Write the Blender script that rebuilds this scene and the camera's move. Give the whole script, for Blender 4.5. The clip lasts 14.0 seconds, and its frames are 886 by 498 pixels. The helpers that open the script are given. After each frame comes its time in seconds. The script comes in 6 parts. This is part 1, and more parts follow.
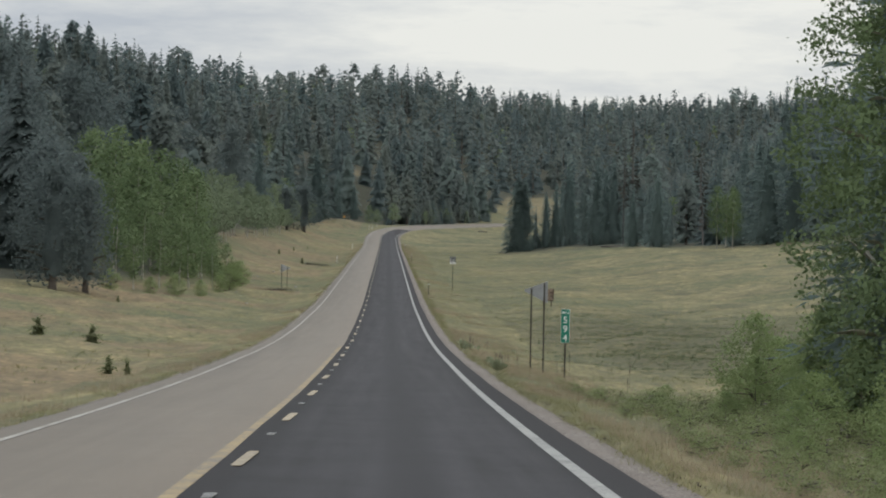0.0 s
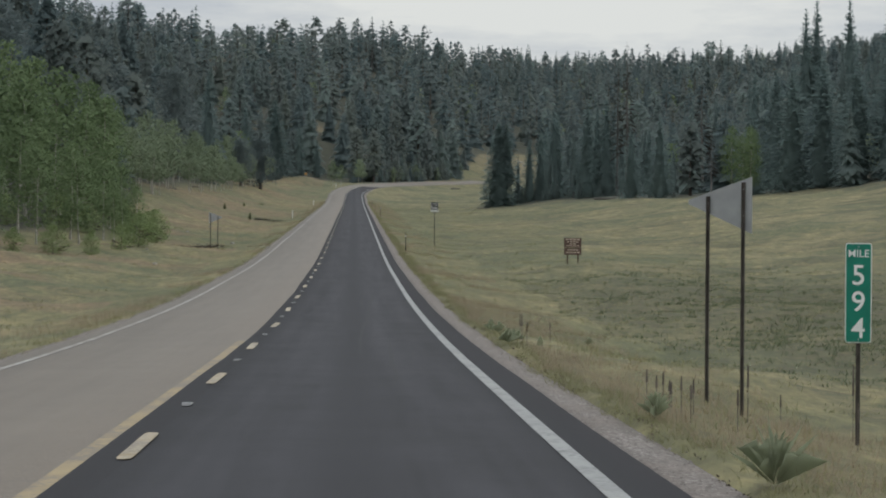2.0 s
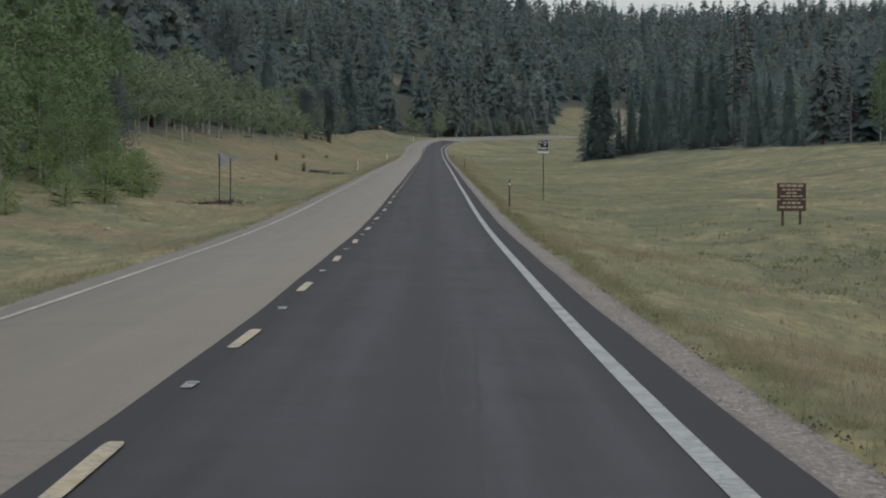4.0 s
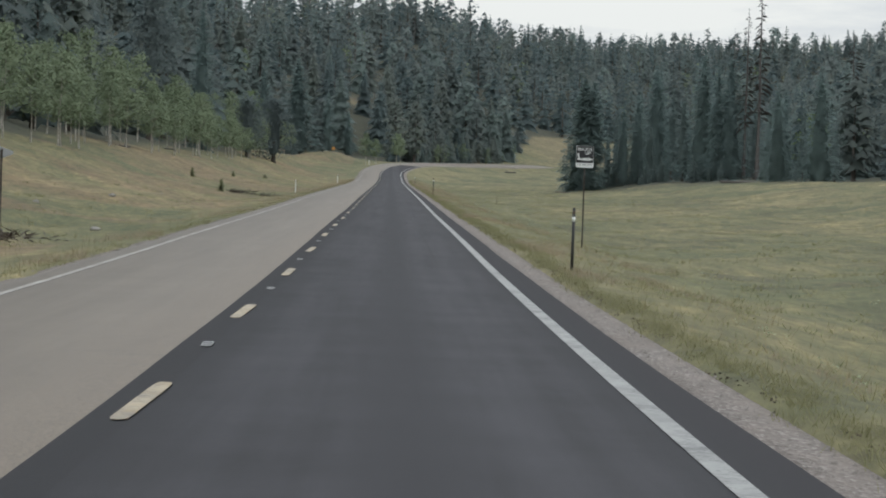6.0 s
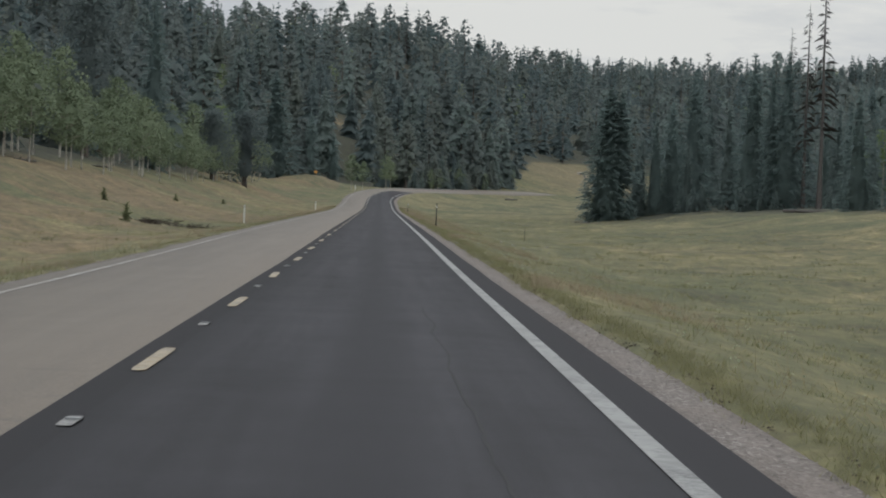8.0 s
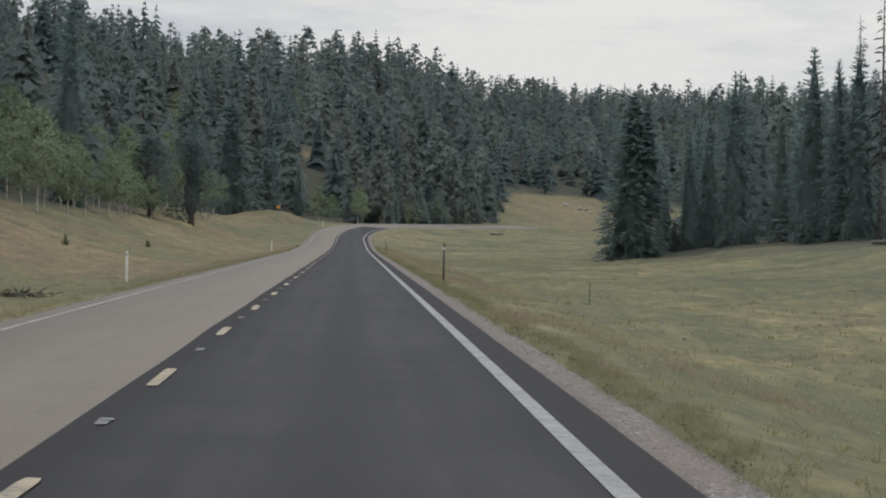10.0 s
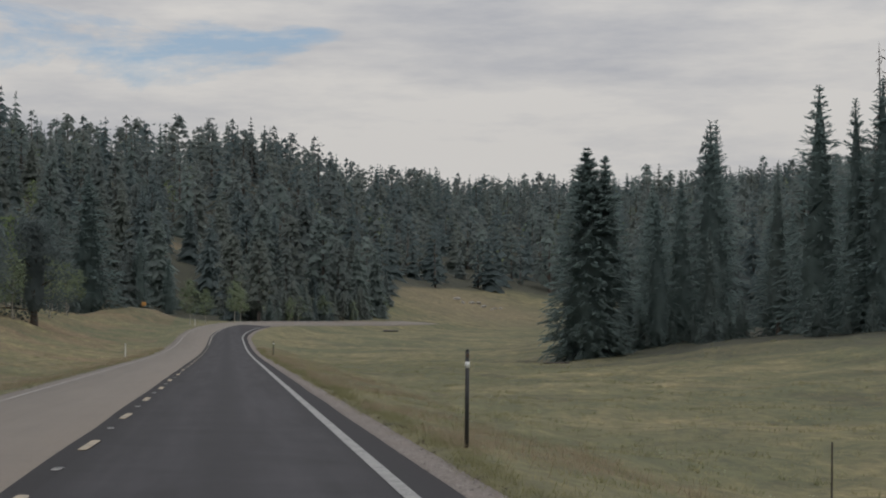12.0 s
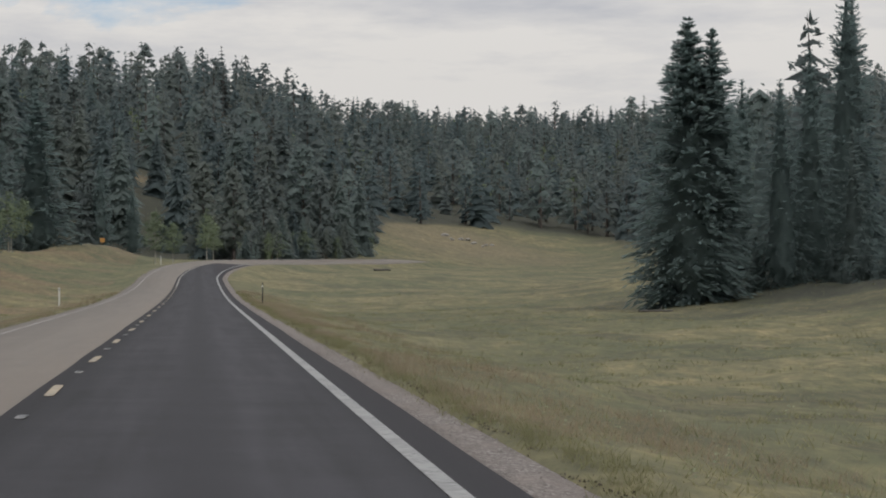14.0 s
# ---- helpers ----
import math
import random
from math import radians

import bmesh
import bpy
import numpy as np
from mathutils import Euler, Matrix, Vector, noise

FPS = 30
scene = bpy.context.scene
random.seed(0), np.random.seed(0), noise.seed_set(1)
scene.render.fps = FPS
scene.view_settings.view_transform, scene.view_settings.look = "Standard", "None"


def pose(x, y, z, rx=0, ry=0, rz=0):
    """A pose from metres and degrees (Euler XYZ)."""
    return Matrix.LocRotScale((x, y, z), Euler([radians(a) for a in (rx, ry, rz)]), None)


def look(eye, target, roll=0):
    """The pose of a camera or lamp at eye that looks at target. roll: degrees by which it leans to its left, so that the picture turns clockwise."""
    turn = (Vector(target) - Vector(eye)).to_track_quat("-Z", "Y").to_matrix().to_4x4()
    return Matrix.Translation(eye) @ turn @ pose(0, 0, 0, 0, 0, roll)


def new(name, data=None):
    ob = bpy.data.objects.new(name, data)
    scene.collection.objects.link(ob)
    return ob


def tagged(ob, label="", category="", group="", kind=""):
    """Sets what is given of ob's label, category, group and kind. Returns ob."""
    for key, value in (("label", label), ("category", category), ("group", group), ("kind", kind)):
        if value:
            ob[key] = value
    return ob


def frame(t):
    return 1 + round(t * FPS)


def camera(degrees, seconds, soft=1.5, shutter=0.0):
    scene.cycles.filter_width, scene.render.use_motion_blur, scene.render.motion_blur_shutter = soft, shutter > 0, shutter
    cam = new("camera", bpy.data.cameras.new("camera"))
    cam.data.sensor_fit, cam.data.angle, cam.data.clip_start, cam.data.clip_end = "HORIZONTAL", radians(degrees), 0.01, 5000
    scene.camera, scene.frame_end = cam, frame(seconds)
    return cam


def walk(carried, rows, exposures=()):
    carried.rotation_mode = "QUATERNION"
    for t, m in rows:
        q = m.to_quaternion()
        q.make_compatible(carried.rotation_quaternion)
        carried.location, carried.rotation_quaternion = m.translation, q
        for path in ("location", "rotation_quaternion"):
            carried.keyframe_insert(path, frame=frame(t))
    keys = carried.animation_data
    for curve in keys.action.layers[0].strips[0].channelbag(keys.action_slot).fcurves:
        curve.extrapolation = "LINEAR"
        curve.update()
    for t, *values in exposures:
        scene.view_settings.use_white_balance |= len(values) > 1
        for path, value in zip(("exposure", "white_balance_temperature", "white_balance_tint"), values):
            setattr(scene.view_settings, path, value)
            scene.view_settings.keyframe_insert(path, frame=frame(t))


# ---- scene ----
cam = camera(20.84, 14.0, soft=2.0)
PATH = [
    (0, (1.568, -16.228, 3.574), (2.170, 9.764, 3.799), 1.10),
    (0.5, (1.628, -2.545, 3.254), (2.263, 23.446, 3.491), 1.03),
    (1, (1.697, 11.204, 2.924), (2.491, 37.192, 3.083), 0.77),
    (1.5, (1.781, 25.147, 2.618), (2.722, 51.130, 2.630), 0.66),
    (2, (1.874, 39.239, 2.359), (2.838, 65.220, 2.203), 0.39),
    (2.5, (1.997, 52.771, 2.150), (3.309, 78.736, 1.888), 0.16),
    (3, (2.075, 66.899, 1.962), (3.575, 92.855, 1.949), 0.55),
    (3.5, (2.081, 80.769, 1.804), (3.113, 106.745, 1.382), 0.77),
    (3.7, (2.075, 86.399, 1.778), (2.211, 112.392, 1.192), -0.03),
    (5.8, (1.715, 146.808, 1.992), (2.271, 172.798, 1.513), 1.51),
    (6, (1.713, 152.657, 2.047), (2.312, 178.649, 1.793), 1.94),
    (6.5, (1.723, 167.303, 2.237), (2.407, 193.294, 2.255), 2.71),
    (7, (1.808, 181.026, 2.462), (2.485, 207.018, 2.509), 2.59),
    (7.2, (1.841, 186.540, 2.559), (2.538, 212.531, 2.604), 2.58),
    (9.3, (2.018, 246.785, 3.810), (2.772, 272.774, 3.878), 1.33),
    (9.5, (2.024, 252.293, 3.955), (2.818, 278.281, 3.780), 1.25),
    (10, (1.985, 265.985, 4.269), (2.976, 291.963, 4.713), 1.15),
    (10.5, (1.968, 279.435, 4.585), (3.229, 305.387, 5.552), 0.80),
    (11, (1.956, 292.609, 4.888), (3.469, 318.546, 5.886), 0.43),
    (11.5, (1.936, 305.799, 5.165), (3.744, 331.716, 6.191), 0.26),
    (12, (1.928, 318.663, 5.425), (4.237, 344.516, 6.930), 0.17),
    (12.5, (1.950, 331.567, 5.701), (4.494, 357.400, 7.187), 0.22),
    (13, (1.983, 344.186, 5.992), (4.638, 370.022, 7.209), 0.16),
    (13.5, (1.955, 356.592, 6.246), (4.671, 382.432, 7.196), -0.14),
    (14, (1.899, 369.087, 6.501), (4.524, 394.941, 7.351), -0.21),
]
walk(cam, [(t, look(eye, target, roll)) for t, eye, target, roll in PATH],
     [(0, 0.22, 6150, 6), (0.6, 0.12, 6100, 6), (1.5, 0.02, 6050, 6), (2.5, 0.06, 5950, 6), (2.9, 0.03, 5950, 6), (3.4, -0.1, 5950, 6), (3.7, -0.12, 5950, 6), (5.3, 0.2, 5950, 6), (5.8, 0.3, 5950, 6), (6.1, 0.24, 5950, 6), (6.6, -0.06, 5950, 7), (7.2, -0.06, 5980, 7), (9.3, 0.11, 6080, 8), (9.6, 0.11, 6080, 8), (10.1, 0.07, 6080, 9), (10.5, -0.16, 6150, 10), (11, -0.2, 6180, 11), (11.5, -0.24, 6200, 11), (12.5, -0.33, 6250, 11), (13.2, -0.17, 6250, 11), (14, -0.06, 6230, 11)])

# ---- light ----
SUN_EL, SUN_AZ = radians(58), radians(150)
sun = new("sun", bpy.data.lights.new("sun", "SUN"))
sun.data.energy, sun.data.angle, sun.data.color = 0.6, radians(24), (1.0, 0.95, 0.88)
sun.matrix_world = look((0, 0, 0), (-math.sin(SUN_AZ) * math.cos(SUN_EL), -math.cos(SUN_AZ) * math.cos(SUN_EL), -math.sin(SUN_EL)))


def build_world():
    world = bpy.data.worlds.new("sky")
    scene.world = world
    world.use_nodes = True
    nt = world.node_tree
    nt.nodes.clear()
    n, l = nt.nodes.new, nt.links.new
    out, bg = n("ShaderNodeOutputWorld"), n("ShaderNodeBackground")
    sky = n("ShaderNodeTexSky")
    sky.sky_type, sky.sun_disc = "NISHITA", False
    sky.sun_elevation, sky.sun_rotation = SUN_EL, SUN_AZ
    co, flat = n("ShaderNodeTexCoord"), n("ShaderNodeMapping")
    flat.inputs["Scale"].default_value = (2.6, 2.6, 13.0)
    l(co.outputs["Generated"], flat.inputs["Vector"])
    cloud, fine = n("ShaderNodeTexNoise"), n("ShaderNodeTexNoise")
    cloud.inputs["Roughness"].default_value = fine.inputs["Roughness"].default_value = 0.62
    cloud.inputs["Scale"].default_value, cloud.inputs["Detail"].default_value = 1.9, 9
    cloud.inputs["Distortion"].default_value = 0.5
    fine.inputs["Scale"].default_value, fine.inputs["Detail"].default_value = 1.7, 9
    cover, tone = n("ShaderNodeValToRGB"), n("ShaderNodeValToRGB")
    cover.color_ramp.elements[0].color = (0.15, 0.15, 0.15, 1)
    cover.color_ramp.elements[0].position, cover.color_ramp.elements[1].position = 0.36, 0.47
    e = tone.color_ramp.elements
    e[0].position, e[0].color = 0.40, (5.2, 5.3, 5.6, 1)
    e[1].position, e[1].color = 0.64, (8.6, 8.2, 7.55, 1)
    for a in (cloud, fine):
        l(flat.outputs[0], a.inputs["Vector"])
    l(fine.outputs["Fac"], tone.inputs[0])
    # the one gap in the cloud that the drive looks towards
    gap, near_gap = n("ShaderNodeVectorMath"), n("ShaderNodeMapRange")
    gap.operation = "DISTANCE"
    l(flat.outputs[0], gap.inputs[0])
    gap.inputs[1].default_value = (-0.13, 2.574, 1.80)
    near_gap.inputs["From Min"].default_value, near_gap.inputs["From Max"].default_value = 0.0, 0.40
    near_gap.inputs["To Min"].default_value, near_gap.inputs["To Max"].default_value = -0.27, 0.13
    l(gap.outputs["Value"], near_gap.inputs[0])
    thick = n("ShaderNodeMath")
    l(cloud.outputs["Fac"], thick.inputs[0])
    l(near_gap.outputs[0], thick.inputs[1])
    l(thick.outputs[0], cover.inputs[0])
    mix = n("ShaderNodeMix")
    mix.data_type = "RGBA"
    l(cover.outputs[0], mix.inputs[0])
    clear = n("ShaderNodeVectorMath")
    clear.operation = "SCALE"
    clear.inputs["Scale"].default_value = 1.2
    l(sky.outputs[0], clear.inputs[0])
    l(clear.outputs[0], mix.inputs[6])
    l(tone.outputs[0], mix.inputs[7])
    # an overcast sky is far brighter overhead than near the horizon
    rise, dome, lit = n("ShaderNodeSeparateXYZ"), n("ShaderNodeMapRange"), n("ShaderNodeVectorMath")
    l(co.outputs["Generated"], rise.inputs[0])
    dome.inputs["From Min"].default_value, dome.inputs["From Max"].default_value = 0.10, 1.0
    dome.inputs["To Min"].default_value, dome.inputs["To Max"].default_value = 1.0, 2.1
    l(rise.outputs["Z"], dome.inputs[0])
    lit.operation = "SCALE"
    l(mix.outputs[2], lit.inputs[0])
    l(dome.outputs[0], lit.inputs["Scale"])
    l(lit.outputs[0], bg.inputs["Color"])
    bg.inputs["Strength"].default_value = 0.086
    l(bg.outputs[0], out.inputs[0])


build_world()


# ---- materials ----
def stuff_material(name, rough=0.8, metal=0.0):
    m = bpy.data.materials.new(name)
    m.use_nodes = True
    b = m.node_tree.nodes["Principled BSDF"]
    b.inputs["Roughness"].default_value, b.inputs["Metallic"].default_value = rough, metal
    return m, m.node_tree, b


def noise_node(nt, scale, detail=4, vector=None, rough=0.55):
    t = nt.nodes.new("ShaderNodeTexNoise")
    t.inputs["Scale"].default_value, t.inputs["Detail"].default_value, t.inputs["Roughness"].default_value = scale, detail, rough
    if vector is not None:
        nt.links.new(vector, t.inputs["Vector"])
    return t.outputs["Fac"]


def ramp_node(nt, fac, stops):
    r = nt.nodes.new("ShaderNodeValToRGB")
    e = r.color_ramp.elements
    while len(e) < len(stops):
        e.new(0.5)
    for k, (p, c) in enumerate(stops):
        e[k].position, e[k].color = p, (*c, 1) if len(c) == 3 else c
    nt.links.new(fac, r.inputs[0])
    return r.outputs[0]


def blend_node(nt, fac, a, b, mode="MIX"):
    x = nt.nodes.new("ShaderNodeMix")
    x.data_type, x.blend_type = "RGBA", mode
    for sock, v in ((x.inputs[0], fac), (x.inputs[6], a), (x.inputs[7], b)):
        if isinstance(v, (int, float)):
            sock.default_value = v
        elif isinstance(v, tuple):
            sock.default_value = (*v, 1)
        else:
            nt.links.new(v, sock)
    return x.outputs[2]


def math_node(nt, op, a, b=0.0, c=0.0, clamp=False):
    x = nt.nodes.new("ShaderNodeMath")
    x.operation, x.use_clamp = op, clamp
    for k, v in enumerate((a, b, c)):
        if isinstance(v, (int, float)):
            x.inputs[k].default_value = v
        else:
            nt.links.new(v, x.inputs[k])
    return x.outputs[0]


def place_node(nt):
    return nt.nodes.new("ShaderNodeNewGeometry").outputs["Position"]


def bump_node(nt, b, height, strength=0.4, distance=0.02):
    x = nt.nodes.new("ShaderNodeBump")
    x.inputs["Strength"].default_value, x.inputs["Distance"].default_value = strength, distance
    nt.links.new(height, x.inputs["Height"])
    nt.links.new(x.outputs[0], b.inputs["Normal"])


def plain(name, color, rough=0.7, metal=0.0, spread=0.25, scale=6.0, bump=0.15):
    """Paint, metal, wood and the like: a colour with mottling and fine grain."""
    m, nt, b = stuff_material(name, rough, metal)
    p = place_node(nt)
    f = noise_node(nt, scale, 5, p)
    lo, hi = tuple(c * (1 - spread) for c in color), tuple(min(1, c * (1 + spread)) for c in color)
    col = ramp_node(nt, f, [(0.3, lo), (0.7, hi)])
    nt.links.new(col, b.inputs["Base Color"])
    bump_node(nt, b, noise_node(nt, scale * 12, 3, p), bump, 0.01)
    return m


def leafy(name, dark, light, rough=0.6, trans=0.45):
    """Foliage: each clump has its own tone, with a little light through the leaves."""
    m, nt, b = stuff_material(name, rough)
    g = nt.nodes.new("ShaderNodeNewGeometry")
    info = nt.nodes.new("ShaderNodeObjectInfo")
    f = math_node(nt, "ADD", math_node(nt, "MULTIPLY", g.outputs["Random Per Island"], 0.14), math_node(nt, "MULTIPLY", info.outputs["Random"], 0.35))
    own = nt.nodes.new("ShaderNodeAttribute")
    own.attribute_name = "tone"
    f = math_node(nt, "MULTIPLY_ADD", own.outputs["Fac"], 0.6, f)
    col = ramp_node(nt, f, [(0.1, dark), (0.9, light)])
    clump = noise_node(nt, 1.3, 4, g.outputs["Position"], 0.7)
    col = blend_node(nt, 0.25, col, ramp_node(nt, clump, [(0.3, (0.30, 0.31, 0.32)), (0.5, (0.52, 0.52, 0.52)), (0.7, (0.78, 0.78, 0.74))]), "OVERLAY")
    big = noise_node(nt, 0.06, 3, g.outputs["Position"])
    col = blend_node(nt, math_node(nt, "MULTIPLY", big, 0.3), col, tuple(c * 0.9 for c in dark))
    nt.links.new(col, b.inputs["Base Color"])
    b.inputs["Specular IOR Level"].default_value = 0.2
    tr, mx = nt.nodes.new("ShaderNodeBsdfTranslucent"), nt.nodes.new("ShaderNodeMixShader")
    nt.links.new(col, tr.inputs["Color"])
    mx.inputs[0].default_value = trans
    nt.links.new(b.outputs[0], mx.inputs[1])
    nt.links.new(tr.outputs[0], mx.inputs[2])
    nt.links.new(mx.outputs[0], nt.nodes["Material Output"].inputs["Surface"])
    return m


def ground_material():
    m, nt, b = stuff_material("meadow", 0.95)
    p = place_node(nt)
    sep = nt.nodes.new("ShaderNodeSeparateXYZ")
    nt.links.new(p, sep.inputs[0])
    x, y = sep.outputs[0], sep.outputs[1]
    stretch = nt.nodes.new("ShaderNodeMapping")
    stretch.inputs["Scale"].default_value = (0.7, 0.4, 1.0)
    nt.links.new(p, stretch.inputs["Vector"])
    long = nt.nodes.new("ShaderNodeMapping")
    long.inputs["Scale"].default_value = (1.0, 0.3, 1.0)
    nt.links.new(p, long.inputs["Vector"])
    swath = long.outputs[0]
    big = noise_node(nt, 0.07, 6, stretch.outputs[0], 0.62)
    mid = noise_node(nt, 0.75, 7, swath, 0.7)
    fine = noise_node(nt, 4.0, 5, swath, 0.7)
    tuft = noise_node(nt, 2.0, 6, swath, 0.7)
    tall = ramp_node(nt, mid, [(0.32, (0.155, 0.162, 0.088)), (0.45, (0.225, 0.215, 0.125)), (0.55, (0.30, 0.275, 0.16)), (0.66, (0.43, 0.375, 0.235))])
    lush = ramp_node(nt, mid, [(0.32, (0.115, 0.135, 0.075)), (0.52, (0.172, 0.185, 0.105)), (0.72, (0.255, 0.25, 0.140))])
    col = blend_node(nt, ramp_node(nt, big, [(0.42, (0, 0, 0)), (0.56, (1, 1, 1))]), tall, lush)
    # damp low ground with darker sedge and churned soil in the meadow
    def near(cx, cy, reach):
        """1 about a place, falling to 0 at some metres from it and farther along the valley, with a ragged rim."""
        far = nt.nodes.new("ShaderNodeVectorMath")
        far.operation = "DISTANCE"
        flat = nt.nodes.new("ShaderNodeCombineXYZ")
        nt.links.new(x, flat.inputs[0])
        nt.links.new(math_node(nt, "MULTIPLY", y, 0.4), flat.inputs[1])
        nt.links.new(flat.outputs[0], far.inputs[0])
        far.inputs[1].default_value = (cx, 0.4 * cy, 0)
        rough = math_node(nt, "MULTIPLY_ADD", noise_node(nt, 0.25, 5, p, 0.7), -1.3 * reach, far.outputs["Value"])
        return math_node(nt, "MULTIPLY_ADD", rough, -1.6 / reach, 0.7, clamp=True)

    damp = ramp_node(nt, noise_node(nt, 0.11, 6, p, 0.7), [(0.50, (0, 0, 0)), (0.60, (1, 1, 1))])
    damp = math_node(nt, "MAXIMUM", damp, math_node(nt, "MAXIMUM", near(19, 135, 15), near(17, 99, 8)))
    # bare reddish earth on the cut slope beside the old lane and on the bank at the bend
    left = math_node(nt, "LESS_THAN", x, -6.5)
    earth = ramp_node(nt, mid, [(0.3, (0.21, 0.14, 0.10)), (0.7, (0.37, 0.265, 0.195))])
    patch = ramp_node(nt, noise_node(nt, 0.075, 4, p, 0.6), [(0.46, (0, 0, 0)), (0.60, (1, 1, 1))])
    patch = math_node(nt, "MAXIMUM", patch, math_node(nt, "MAXIMUM", near(-12, 742, 24), math_node(nt, "MAXIMUM", near(-11, 52, 9), math_node(nt, "MAXIMUM", near(-17, 394, 16), near(-13, 928, 12)))))
    col = blend_node(nt, math_node(nt, "MULTIPLY", math_node(nt, "MULTIPLY", left, patch), 0.65), col, earth)
    soil = ramp_node(nt, noise_node(nt, 1.6, 5, p, 0.7), [(0.40, (0.085, 0.098, 0.055)), (0.5, (0.125, 0.125, 0.075)), (0.60, (0.10, 0.085, 0.06))])
    right = math_node(nt, "GREATER_THAN", x, 10.0)
    col = blend_node(nt, math_node(nt, "MULTIPLY", math_node(nt, "MULTIPLY", right, damp), 0.75), col, soil)
    # straw-dry, brownish verge beside the gravel
    verge = math_node(nt, "MULTIPLY_ADD", math_node(nt, "ABSOLUTE", math_node(nt, "SUBTRACT", x, 5.2)), -0.24, 1.0, clamp=True)
    verge = math_node(nt, "MULTIPLY", verge, ramp_node(nt, noise_node(nt, 0.3, 5, p, 0.65), [(0.36, (0.1, 0.1, 0.1)), (0.58, (0.7, 0.7, 0.7))]))
    col = blend_node(nt, math_node(nt, "MULTIPLY", verge, math_node(nt, "LESS_THAN", y, 622.0)), col, ramp_node(nt, mid, [(0.35, (0.185, 0.175, 0.10)), (0.65, (0.30, 0.275, 0.165))]))
    bank = ramp_node(nt, mid, [(0.35, (0.21, 0.165, 0.115)), (0.65, (0.36, 0.30, 0.215))])
    col = blend_node(nt, math_node(nt, "MULTIPLY", near(70, 1030, 40), 0.6), col, bank)
    straw = ramp_node(nt, noise_node(nt, 0.16, 7, stretch.outputs[0], 0.7), [(0.55, (0, 0, 0)), (0.64, (1, 1, 1))])
    col = blend_node(nt, math_node(nt, "MULTIPLY", straw, 0.55), col, (0.38, 0.335, 0.21))
    # needle litter under the woods and shade painted beside the right wood, from the share stored with the ground
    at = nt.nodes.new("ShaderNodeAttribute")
    at.attribute_name = "litter_shade"
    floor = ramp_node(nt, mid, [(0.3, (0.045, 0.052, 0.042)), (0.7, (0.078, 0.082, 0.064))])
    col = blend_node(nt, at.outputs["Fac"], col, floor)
    col = blend_node(nt, 0.55, col, ramp_node(nt, fine, [(0.28, (0.26, 0.26, 0.27)), (0.72, (0.74, 0.73, 0.71))]), "OVERLAY")
    col = blend_node(nt, 0.5, col, ramp_node(nt, tuft, [(0.32, (0.30, 0.31, 0.30)), (0.5, (0.50, 0.49, 0.48)), (0.70, (0.72, 0.68, 0.62))]), "OVERLAY")
    tussock = ramp_node(nt, noise_node(nt, 0.85, 6, swath, 0.7), [(0.53, (0, 0, 0)), (0.60, (1, 1, 1))])
    col = blend_node(nt, math_node(nt, "MULTIPLY", tussock, math_node(nt, "MULTIPLY", big, 0.7), clamp=True), col, (0.115, 0.130, 0.070))
    clod = ramp_node(nt, noise_node(nt, 2.6, 5, stretch.outputs[0], 0.65), [(0.565, (0, 0, 0)), (0.66, (1, 1, 1))])
    col = blend_node(nt, math_node(nt, "MULTIPLY", clod, 0.4), col, (0.10, 0.088, 0.06))
    col = blend_node(nt, 1.0, col, (0.60, 0.58, 0.47), "MULTIPLY")
    nt.links.new(col, b.inputs["Base Color"])
    bump_node(nt, b, math_node(nt, "ADD", fine, tuft), 0.25, 0.04)
    return m


